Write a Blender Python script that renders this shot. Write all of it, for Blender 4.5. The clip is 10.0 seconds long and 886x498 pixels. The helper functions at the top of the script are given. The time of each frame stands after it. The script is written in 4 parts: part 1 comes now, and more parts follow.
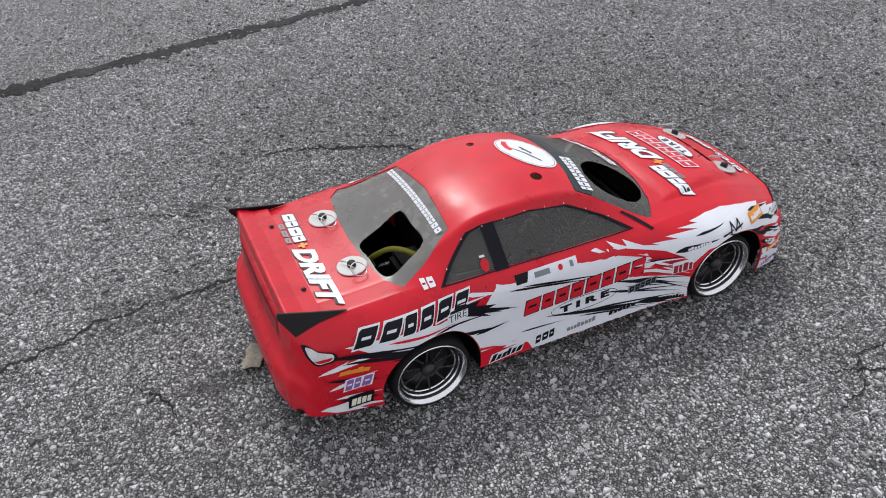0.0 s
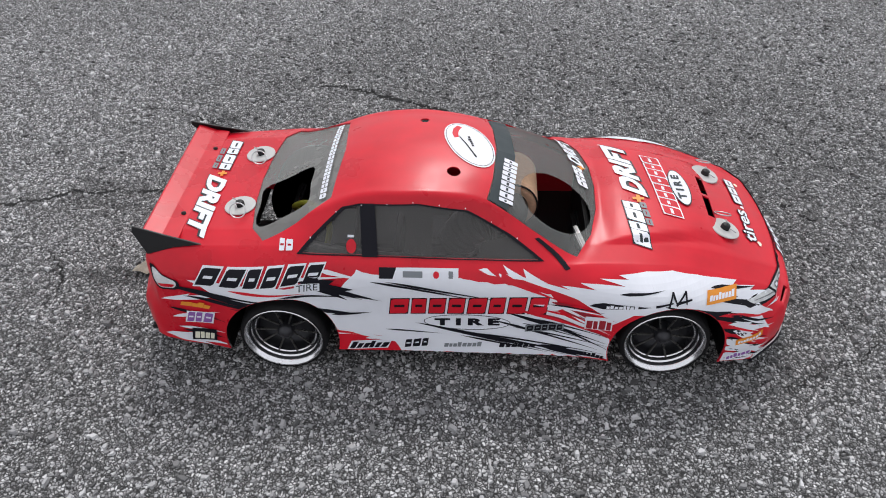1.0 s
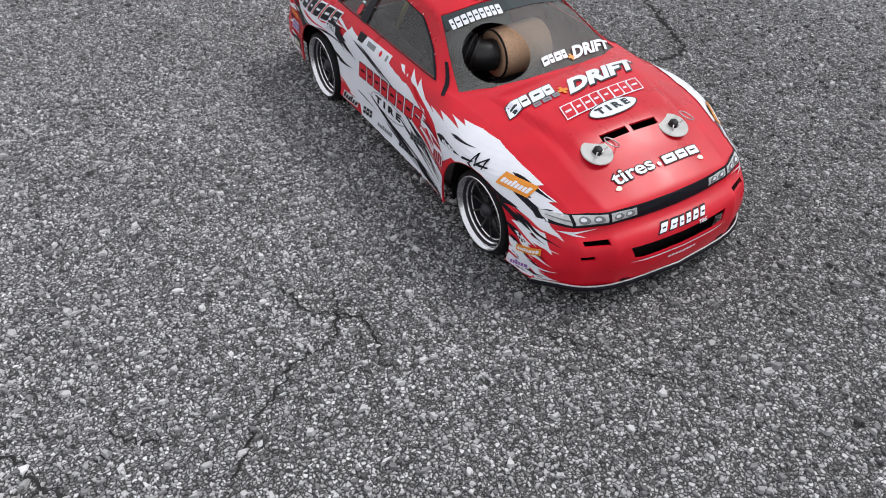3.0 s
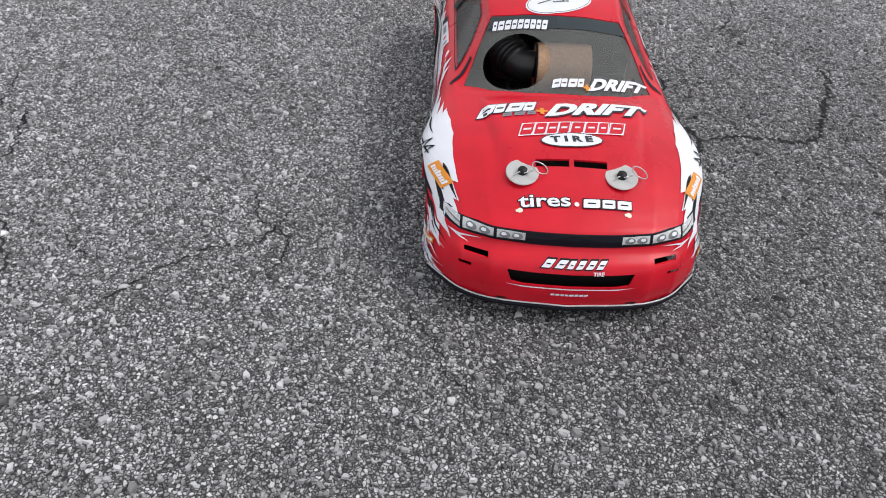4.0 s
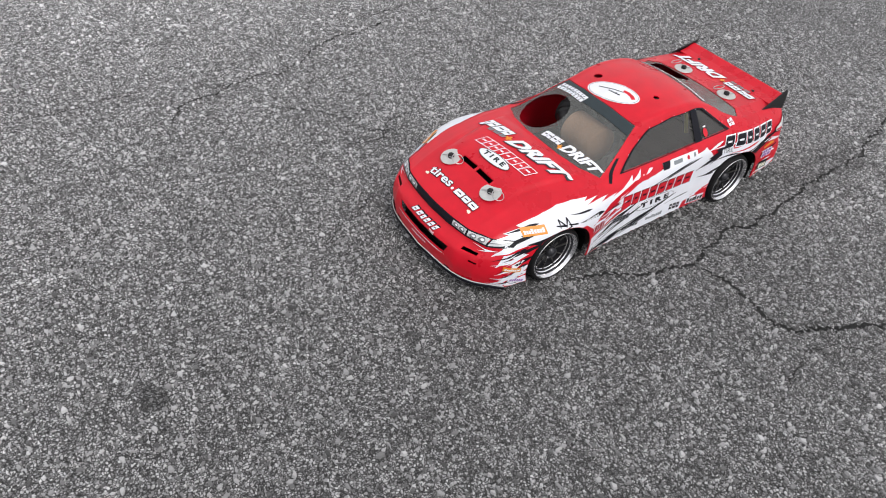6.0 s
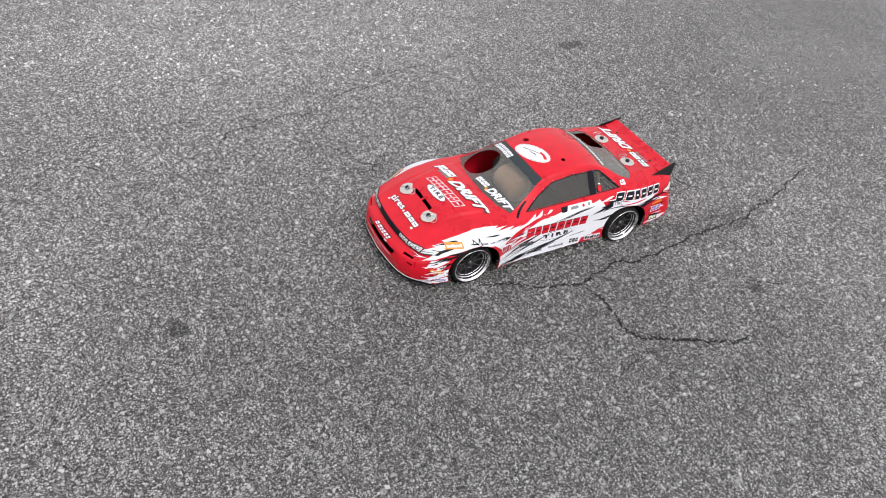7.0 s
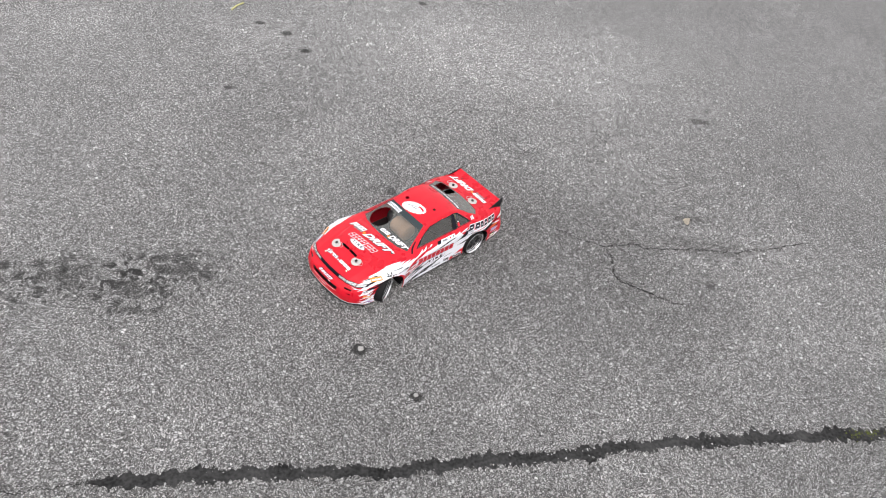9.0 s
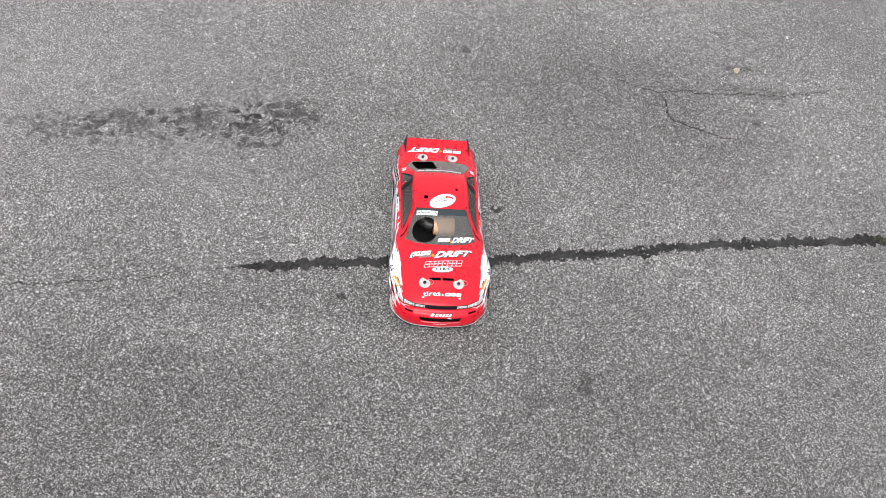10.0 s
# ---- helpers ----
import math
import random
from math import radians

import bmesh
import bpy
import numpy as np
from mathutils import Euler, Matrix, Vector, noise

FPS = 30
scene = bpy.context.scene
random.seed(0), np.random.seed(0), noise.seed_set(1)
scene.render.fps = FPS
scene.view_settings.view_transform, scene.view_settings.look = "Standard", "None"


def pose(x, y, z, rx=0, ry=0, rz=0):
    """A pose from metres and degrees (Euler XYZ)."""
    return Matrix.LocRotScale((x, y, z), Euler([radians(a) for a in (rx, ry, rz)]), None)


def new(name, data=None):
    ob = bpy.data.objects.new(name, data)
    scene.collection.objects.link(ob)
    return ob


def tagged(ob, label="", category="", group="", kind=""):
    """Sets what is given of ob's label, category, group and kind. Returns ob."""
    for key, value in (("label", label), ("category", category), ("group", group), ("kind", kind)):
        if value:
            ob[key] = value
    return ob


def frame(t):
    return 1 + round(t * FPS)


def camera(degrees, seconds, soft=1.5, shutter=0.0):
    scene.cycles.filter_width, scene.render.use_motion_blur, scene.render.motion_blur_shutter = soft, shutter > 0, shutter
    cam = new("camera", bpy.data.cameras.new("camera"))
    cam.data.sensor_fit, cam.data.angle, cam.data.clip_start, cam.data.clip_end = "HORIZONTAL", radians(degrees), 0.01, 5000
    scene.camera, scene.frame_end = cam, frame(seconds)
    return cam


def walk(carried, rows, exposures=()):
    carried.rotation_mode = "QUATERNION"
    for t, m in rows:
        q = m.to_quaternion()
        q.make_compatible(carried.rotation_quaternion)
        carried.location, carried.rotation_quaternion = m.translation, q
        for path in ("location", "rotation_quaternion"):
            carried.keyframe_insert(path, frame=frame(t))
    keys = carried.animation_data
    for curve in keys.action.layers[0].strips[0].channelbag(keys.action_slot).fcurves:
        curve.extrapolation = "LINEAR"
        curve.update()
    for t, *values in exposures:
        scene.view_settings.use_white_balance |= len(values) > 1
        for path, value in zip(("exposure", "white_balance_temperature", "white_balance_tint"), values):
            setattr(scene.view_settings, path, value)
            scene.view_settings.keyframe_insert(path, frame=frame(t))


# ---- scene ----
from mathutils.bvhtree import BVHTree

cam = camera(59.7, 10.0, soft=1.0, shutter=0.0)
CAMERA_ROWS = [
    (0.0, pose(-0.2909, -0.4359, 0.4283, 52.41, 1.96, -25.29)),
    (0.5, pose(-0.1165, -0.4274, 0.4043, 50.75, 1.63, -10.97)),
    (1.0, pose(0.0144, -0.4458, 0.4117, 49.78, 1.52, 2.59)),
    (1.5, pose(0.1245, -0.4665, 0.4056, 49.18, 1.50, 15.97)),
    (2.0, pose(0.2269, -0.4041, 0.3326, 48.96, 1.41, 29.49)),
    (2.5, pose(0.3288, -0.3897, 0.3169, 50.01, 1.37, 43.50)),
    (3.0, pose(0.4793, -0.3238, 0.3402, 50.65, 0.32, 58.99)),
    (3.2, pose(0.5137, -0.2791, 0.3388, 50.65, -0.07, 64.88)),
    (4.3, pose(0.5952, -0.0255, 0.3761, 48.97, -3.29, 100.68)),
    (4.5, pose(0.5857, 0.0162, 0.3954, 47.45, -3.11, 107.18)),
    (5.0, pose(0.5622, 0.1554, 0.4153, 46.49, -3.22, 124.23)),
    (5.5, pose(0.5563, 0.3064, 0.4653, 46.50, -3.81, 138.14)),
    (5.7, pose(0.5561, 0.3705, 0.4845, 46.79, -4.25, 141.96)),
    (6.8, pose(0.6101, 0.6433, 0.6486, 49.87, -6.50, 150.38)),
    (7.0, pose(0.5978, 0.7080, 0.7004, 49.53, -6.90, 152.13)),
    (7.5, pose(0.6228, 0.8586, 0.8660, 49.52, -8.03, 157.18)),
    (8.0, pose(0.6488, 1.0969, 1.0065, 49.28, -9.21, 162.81)),
    (8.5, pose(0.6524, 1.2964, 1.1152, 48.71, -10.16, 170.44)),
    (9.0, pose(0.6349, 1.4909, 1.1638, 47.20, -10.26, 178.25)),
    (9.5, pose(0.7006, 1.6837, 1.1659, 44.36, -8.57, 180.62)),
    (10.0, pose(0.6862, 1.8231, 1.1978, 41.39, -6.07, 180.33)),
]
walk(cam, CAMERA_ROWS, [(0.0, 0.24, 6450, 10), (5.5, 0.23, 6550, 10), (7.0, 0.44, 6700, 10), (8.5, 0.61, 6750, 10), (10.0, 0.72, 6750, 10)])

# ---- light: overcast sky with a weak, wide sun ----
SUN_EL, SUN_AZ = 52.0, 8.0
world = bpy.data.worlds.new("sky")
scene.world = world
world.use_nodes = True
wn = world.node_tree.nodes
sky = wn.new("ShaderNodeTexSky")
sky.sky_type = "NISHITA"
sky.sun_disc = False
sky.sun_elevation, sky.sun_rotation = radians(SUN_EL), radians(SUN_AZ)
sky.air_density, sky.dust_density, sky.ozone_density = 1.0, 4.0, 1.0
flat = wn.new("ShaderNodeHueSaturation")
flat.inputs["Saturation"].default_value = 0.25
world.node_tree.links.new(sky.outputs[0], flat.inputs["Color"])
cloud = wn.new("ShaderNodeMix")  # a thin even layer of cloud before the sky
cloud.data_type = "RGBA"
cloud.inputs["Factor"].default_value = 0.62
cloud.inputs["B"].default_value = (8.8, 8.85, 9.30, 1)
world.node_tree.links.new(flat.outputs[0], cloud.inputs["A"])
world.node_tree.links.new(cloud.outputs["Result"], wn["Background"].inputs["Color"])
wn["Background"].inputs["Strength"].default_value = 0.104
sun = new("sun", bpy.data.lights.new("sun", "SUN"))
sun.data.energy, sun.data.angle, sun.data.color = 1.15, radians(13), (1.0, 0.98, 0.96)
sun.matrix_world = Matrix.Rotation(radians(-SUN_AZ), 4, "Z") @ pose(0, 0, 3, -(90 - SUN_EL), 0, 0)


# ---- materials ----
def material(name, colour, rough=0.5, metal=0.0, coat=0.0, grain=0.0, scale=400.0, bump=0.0, spec=0.5):
    m = bpy.data.materials.new(name)
    m.use_nodes = True
    nt = m.node_tree
    b = nt.nodes["Principled BSDF"]
    b.inputs["Base Color"].default_value = (*colour, 1)
    b.inputs["Roughness"].default_value = rough
    b.inputs["Metallic"].default_value = metal
    b.inputs["Coat Weight"].default_value = coat
    b.inputs["Coat Roughness"].default_value = 0.12
    b.inputs["Specular IOR Level"].default_value = spec
    if grain or bump:
        co = nt.nodes.new("ShaderNodeTexCoord")
        n1 = nt.nodes.new("ShaderNodeTexNoise")
        n1.inputs["Scale"].default_value = scale
        n1.inputs["Detail"].default_value = 6
        n2 = nt.nodes.new("ShaderNodeTexNoise")
        n2.inputs["Scale"].default_value = scale / 12
        n2.inputs["Detail"].default_value = 3
        for n in (n1, n2):
            nt.links.new(co.outputs["Object"], n.inputs["Vector"])
        add = nt.nodes.new("ShaderNodeMath")
        add.operation = "ADD"
        nt.links.new(n1.outputs["Fac"], add.inputs[0])
        nt.links.new(n2.outputs["Fac"], add.inputs[1])
        rng = nt.nodes.new("ShaderNodeMapRange")
        rng.inputs["From Min"].default_value, rng.inputs["From Max"].default_value = 0.7, 1.3
        rng.inputs["To Min"].default_value, rng.inputs["To Max"].default_value = 1 - grain, 1 + grain
        nt.links.new(add.outputs[0], rng.inputs["Value"])
        mul = nt.nodes.new("ShaderNodeVectorMath")
        mul.operation = "SCALE"
        mul.inputs[0].default_value = colour
        nt.links.new(rng.outputs[0], mul.inputs["Scale"])
        nt.links.new(mul.outputs[0], b.inputs["Base Color"])
        ro = nt.nodes.new("ShaderNodeMapRange")
        ro.inputs["From Min"].default_value, ro.inputs["From Max"].default_value = 0.7, 1.3
        ro.inputs["To Min"].default_value, ro.inputs["To Max"].default_value = max(0, rough - 0.1), min(1, rough + 0.1)
        nt.links.new(add.outputs[0], ro.inputs["Value"])
        nt.links.new(ro.outputs[0], b.inputs["Roughness"])
        if bump:
            bp = nt.nodes.new("ShaderNodeBump")
            bp.inputs["Strength"].default_value = bump
            bp.inputs["Distance"].default_value = 0.0006
            nt.links.new(n1.outputs["Fac"], bp.inputs["Height"])
            nt.links.new(bp.outputs[0], b.inputs["Normal"])
    return m


def film(name, colour, see, rough=0.2, spec=0.5):
    """Tinted clear plastic: part of the light goes straight through."""
    m = material(name, colour, rough, grain=.12, scale=120, spec=spec)
    nt = m.node_tree
    t, mix = nt.nodes.new("ShaderNodeBsdfTransparent"), nt.nodes.new("ShaderNodeMixShader")
    mix.inputs[0].default_value = 1 - see
    nt.links.new(t.outputs[0], mix.inputs[1])
    nt.links.new(nt.nodes["Principled BSDF"].outputs[0], mix.inputs[2])
    nt.links.new(mix.outputs[0], nt.nodes["Material Output"].inputs[0])
    return m


RED = material("red_paint", (0.60, 0.007, 0.022), 0.33, grain=0.16, scale=45, spec=0.34)
WHITE = material("white_vinyl", (0.77, 0.79, 0.85), 0.4, grain=0.04, scale=90)
BLACK = material("black_vinyl", (0.006, 0.006, 0.011), 0.42, grain=0.1, scale=90, spec=0.18)
DARKRED = material("dark_red_vinyl", (0.30, 0.006, 0.018), 0.4, grain=0.08, scale=90)
GREYV = material("grey_vinyl", (0.20, 0.22, 0.24), 0.45, grain=0.08, scale=90)
TEAL = material("slate_vinyl", (0.030, 0.042, 0.048), 0.45, grain=0.08, scale=90, spec=0.25)
ORANGE = material("orange_vinyl", (0.75, 0.27, 0.02), 0.45, grain=0.08, scale=90)
PURPLE = material("violet_vinyl", (0.25, 0.10, 0.36), 0.45, grain=0.08, scale=90)
CREAM = material("cream_vinyl", (0.78, 0.76, 0.62), 0.45, grain=0.05, scale=90)
PLASTIC = material("black_plastic", (0.010, 0.010, 0.011), 0.42, grain=0.2, scale=300, spec=0.3)
RUBBER = material("tyre_rubber", (0.010, 0.010, 0.011), 0.7, grain=0.25, scale=500, bump=0.4, spec=0.2)
CHROME = material("chrome", (0.86, 0.86, 0.88), 0.20, metal=1.0, grain=0.05, scale=200)
DARKMETAL = material("dark_metal", (0.035, 0.035, 0.04), 0.34, metal=0.5, grain=0.2, scale=300)
SPOKE = material("spoke_metal", (0.17, 0.165, 0.16), 0.28, metal=0.85, grain=0.1, scale=300)
STEEL = material("steel", (0.55, 0.55, 0.56), 0.3, metal=1.0)
WASHER = material("clear_washer", (0.50, 0.50, 0.49), 0.4, grain=0.08, scale=200)
FOAM = material("tan_foam", (0.66, 0.42, 0.27), 0.85, grain=0.2, scale=500, bump=0.5)
BELLOWS = material("bellows_rubber", (0.014, 0.014, 0.015), 0.38, grain=0.15, scale=300, spec=0.45)
INNER = material("chassis_black", (0.012, 0.012, 0.013), 0.5, grain=0.3, scale=200, spec=0.25)
YELLOW = material("yellow_plastic", (0.30, 0.30, 0.03), 0.5)
LAMPWHITE = material("rear_lamp_print", (0.60, 0.60, 0.61), 0.25, grain=0.25, scale=150)
LENS = material("lamp_lens_print", (0.55, 0.57, 0.58), 0.25, grain=0.2, scale=300)
LAMP = material("lamp_decal", (0.20, 0.21, 0.22), 0.2, grain=0.25, scale=260)
SCREEN = film("smoked_windscreen", (0.165, 0.170, 0.165), 0.46, 0.34, 0.3)
REARGLASS = film("smoked_rear_window", (0.235, 0.235, 0.225), 0.34, 0.24, 0.5)
SIDEGLASS = film("smoked_side_window", (0.090, 0.087, 0.084), 0.36, 0.16, 0.5)


# ---- mesh helpers ----
def mesh_of(bm, name):
    me = bpy.data.meshes.new(name)
    bm.to_mesh(me)
    bm.free()
    return me


def part(name, bm, mat, parent, label="", smooth=False):
    me = mesh_of(bm, name)
    me.materials.append(mat)
    if smooth:
        me.polygons.foreach_set("use_smooth", [True] * len(me.polygons))
    ob = new(name, me)
    ob.parent = parent
    if label:
        tagged(ob, label)
    return ob


def catmull(points, n):
    """n samples a span through the rows of points."""
    pts = np.array(points, float)
    ext = np.vstack([2 * pts[:1] - pts[1:2], pts, 2 * pts[-1:] - pts[-2:-1]])
    out = []
    for i in range(1, len(ext) - 2):
        p0, p1, p2, p3 = ext[i - 1:i + 3]
        d1, d2, d3 = (max(np.abs(b - a).max(), 1e-5) ** 0.5 for a, b in ((p0, p1), (p1, p2), (p2, p3)))
        m1 = (p1 - p0) / d1 - (p2 - p0) / (d1 + d2) + (p2 - p1) / d2
        m2 = (p2 - p1) / d2 - (p3 - p1) / (d2 + d3) + (p3 - p2) / d3
        for k in range(n):
            u = k / n
            h = (2 * u**3 - 3 * u**2 + 1, (u**3 - 2 * u**2 + u) * d2, -2 * u**3 + 3 * u**2, (u**3 - u**2) * d2)
            out.append(h[0] * p1 + h[1] * m1 + h[2] * p2 + h[3] * m2)
    out.append(pts[-1])
    return np.array(out)


def box(bm, size, at=(0, 0, 0), bevel=0.0, turn=None):
    made = bmesh.ops.create_cube(bm, size=1)["verts"]
    m = Matrix.Translation(at) @ (turn or Matrix()) @ Matrix.Diagonal((*size, 1))
    bmesh.ops.transform(bm, matrix=m, verts=made)
    if bevel:
        edges = list({e for v in made for e in v.link_edges})
        bmesh.ops.bevel(bm, geom=edges, offset=bevel, segments=2, affect="EDGES")


def lathe(bm, profile, steps=48, axis="Y"):
    """Spins rows of (radius, along) round an axis."""
    rings = []
    for r, a in profile:
        ring = []
        for k in range(steps):
            c, s = math.cos(2 * math.pi * k / steps), math.sin(2 * math.pi * k / steps)
            p = {"Y": (r * c, a, r * s), "Z": (r * c, r * s, a), "X": (a, r * c, r * s)}[axis]
            ring.append(bm.verts.new(p))
        rings.append(ring)
    for ra, rb in zip(rings, rings[1:]):
        for k in range(steps):
            bm.faces.new((ra[k], ra[(k + 1) % steps], rb[(k + 1) % steps], rb[k]))
    bmesh.ops.recalc_face_normals(bm, faces=bm.faces)


def tube(points, radius, steps=8, closed=False):
    """A round rod along points."""
    bm = bmesh.new()
    pts = [Vector(p) for p in points]
    rings = []
    n = len(pts)
    for i, p in enumerate(pts):
        a = pts[(i - 1) % n] if closed or i > 0 else p
        b = pts[(i + 1) % n] if closed or i < n - 1 else p
        q = (b - a).to_track_quat("Z", "Y").to_matrix()
        rings.append([bm.verts.new(p + q @ Vector((radius * math.cos(t), radius * math.sin(t), 0)))
                      for t in (2 * math.pi * k / steps for k in range(steps))])
    pairs = list(zip(rings, rings[1:])) + ([(rings[-1], rings[0])] if closed else [])
    for ra, rb in pairs:
        for k in range(steps):
            bm.faces.new((ra[k], ra[(k + 1) % steps], rb[(k + 1) % steps], rb[k]))
    if not closed:
        bm.faces.new(rings[0][::-1])
        bm.faces.new(rings[-1])
    bmesh.ops.recalc_face_normals(bm, faces=bm.faces)
    return bm


# ---- the model car's shell ----
# Ribs from nose to tail, each from the crown down to the sill: crown, roof edge, belt, shoulder, flank, sill.
RIBS = [
    ((.230, 0, .0165), (.2245, .05, .0165), (.2155, .069, .0165), (.203, .081, .0165), (.197, .086, .0163), (.193, .0890, .0160)),
    ((.2315, 0, .032), (.2265, .05, .032), (.2175, .069, .031), (.2050, .081, .029), (.198, .0868, .024), (.194, .0895, .0162)),
    ((.228, 0, .047), (.2230, .05, .046), (.2145, .069, .045), (.202, .081, .044), (.1955, .0872, .032), (.191, .0900, .0164)),
    ((.219, 0, .0535), (.2145, .05, .0525), (.2075, .070, .0515), (.197, .0815, .0505), (.192, .089, .036), (.188, .0910, .0165)),
    ((.2165, 0, .063), (.2120, .05, .062), (.2045, .069, .060), (.193, .0815, .0565), (.187, .0895, .040), (.182, .0918, .0168)),
    ((.207, 0, .0690), (.2020, .052, .0672), (.195, .069, .0648), (.184, .0828, .060), (.178, .0905, .042), (.174, .093, .017)),
    ((.190, 0, .0762), (.186, .054, .0735), (.18, .071, .0705), (.172, .0858, .0650), (.168, .0938, .043), (.166, .0955, .0175)),
    ((.160, 0, .0865), (.158, .055, .0828), (.154, .072, .079), (.15, .0925, .0722), (.15, .0990, .046), (.15, .0988, .018)),
    ((.130, 0, .0908), (.128, .056, .0872), (.126, .073, .0835), (.124, .0950, .0762), (.124, .1005, .050), (.124, .0998, .018)),
    ((.1000, 0, .0922), (.0910, .058, .0888), (.085, .0745, .0853), (.085, .0885, .0775), (.085, .0938, .050), (.085, .0948, .020)),
    ((.0925, 0, .0930), (.0800, .058, .0893), (.0705, .0762, .0857), (.068, .0862, .0785), (.066, .0910, .050), (.066, .0940, .021)),
    ((.0600, 0, .1082), (.0490, .0565, .1035), (.045, .0766, .0868), (.045, .0858, .0795), (.045, .0898, .050), (.045, .0932, .021)),
    ((.0240, 0, .1228), (.0120, .0505, .1180), (.012, .0766, .0878), (.012, .0858, .0805), (.012, .0890, .050), (.012, .0925, .021)),
    ((-.003, 0, .1278), (-.012, .0515, .1228), (-.012, .0764, .0890), (-.012, .0858, .0815), (-.012, .0885, .050), (-.012, .0920, .021)),
    ((-.036, 0, .1292), (-.036, .0525, .1242), (-.036, .0760, .0906), (-.036, .0857, .0828), (-.036, .0882, .050), (-.036, .0915, .021)),
    ((-.074, 0, .1245), (-.066, .0515, .1215), (-.066, .0755, .0925), (-.066, .0856, .0845), (-.066, .0886, .050), (-.066, .0915, .021)),
    ((-.106, 0, .1118), (-.098, .0540, .1095), (-.098, .0738, .0952), (-.098, .0852, .0862), (-.098, .0895, .050), (-.098, .0920, .021)),
    ((-.138, 0, .0990), (-.130, .0560, .0990), (-.130, .0712, .0955), (-.123, .0880, .0868), (-.122, .0965, .050), (-.122, .0965, .021)),
    ((-.145, 0, .0978), (-.145, .0560, .0975), (-.145, .0706, .0948), (-.143, .0874, .0865), (-.141, .0960, .050), (-.141, .0962, .021)),
    ((-.170, 0, .0970), (-.170, .0560, .0966), (-.170, .0700, .0938), (-.168, .0835, .0852), (-.168, .0902, .052), (-.168, .0915, .0235)),
    ((-.202, 0, .0955), (-.201, .0550, .0950), (-.199, .0690, .0915), (-.193, .0815, .0830), (-.190, .0885, .048), (-.188, .0905, .0260)),
    ((-.210, 0, .0915), (-.209, .0550, .0905), (-.2065, .0695, .0875), (-.199, .0815, .0800), (-.195, .0878, .046), (-.192, .0900, .0270)),
    ((-.213, 0, .0640), (-.2125, .0550, .0630), (-.210, .0710, .0620), (-.203, .0825, .0600), (-.199, .0875, .042), (-.195, .0895, .0275)),
    ((-.221, 0, .0520), (-.220, .0550, .0515), (-.216, .0720, .0510), (-.208, .0830, .0500), (-.203, .0872, .038), (-.198, .0892, .0280)),
    ((-.222, 0, .0290), (-.221, .0550, .0290), (-.217, .0720, .0288), (-.2095, .0830, .0285), (-.205, .0868, .0283), (-.200, .0890, .0280)),
]


def shell_mesh():
    half = []
    for r in RIBS:
        a, c, d, e, f, g = (np.array(p) for p in r)
        firm = [a, a + (c - a) * .5 + (a - c) * (.24, 0, .24), a + (c - a) * .86 + (a - c) * (.10, 0, .10), c, c + (d - c) * .16, c + (d - c) * .84,
                d, d + (e - d) * .5, e * .80 + d * .11 + f * .09, e + (f - e) * .3 + (0, .0006 * np.sign(f[1]), 0), f, g]
        half.append(catmull(firm, 4))
    across = []
    for side in half:
        other = side[:0:-1] * (1, -1, 1)
        across.append(np.vstack([other, side]))
    across = np.array(across)
    cols = [catmull(across[:, j], 6) for j in range(across.shape[1])]
    g = np.stack(cols, 1)
    # raised middle panel of the bonnet
    x, y = g[..., 0], np.abs(g[..., 1])
    edge = np.interp(x, (.10, .17), (.0572, .0440))
    rise = 0.0030 * np.clip((edge - y) / .0022 + .5, 0, 1) * np.clip((x - .094) / .012, 0, 1) * np.clip((.183 - x) / .02, 0, 1)
    g[..., 2] += np.where(g[..., 2] > .06, rise, 0)
    bm = bmesh.new()
    vs = [[bm.verts.new(p) for p in row] for row in g]
    for a, b in zip(vs, vs[1:]):
        for j in range(len(a) - 1):
            bm.faces.new((a[j], b[j], b[j + 1], a[j + 1]))
    bmesh.ops.recalc_face_normals(bm, faces=bm.faces)
    top = max(bm.faces, key=lambda f: f.calc_center_median().z)
    if top.normal.z < 0:
        bmesh.ops.reverse_faces(bm, faces=bm.faces)
    return bm


_bm = shell_mesh()
SKIN = BVHTree.FromBMesh(_bm)
WAYS = {"right": (Vector((0, -1, 0)), (0, 2)), "left": (Vector((0, 1, 0)), (0, 2)), "top": (Vector((0, 0, 1)), (0, 1)),
        "front": (Vector((1, 0, 0)), (1, 2)), "rear": (Vector((-1, 0, 0)), (1, 2))}


def on_skin(face, a, b, lift):
    """The place on the shell that shows at (a, b) when seen square from one side, lifted off it."""
    out, (i, j) = WAYS[face]
    p = Vector((0, 0, 0))
    p[i], p[j] = a, b
    hit, normal, _, _ = SKIN.ray_cast(p + out * 0.5, -out)
    if hit is None:
        hit, normal, _, _ = SKIN.find_nearest(p + out * 0.08)
    if normal.dot(out) < 0:
        normal = -normal
    return hit + normal * lift


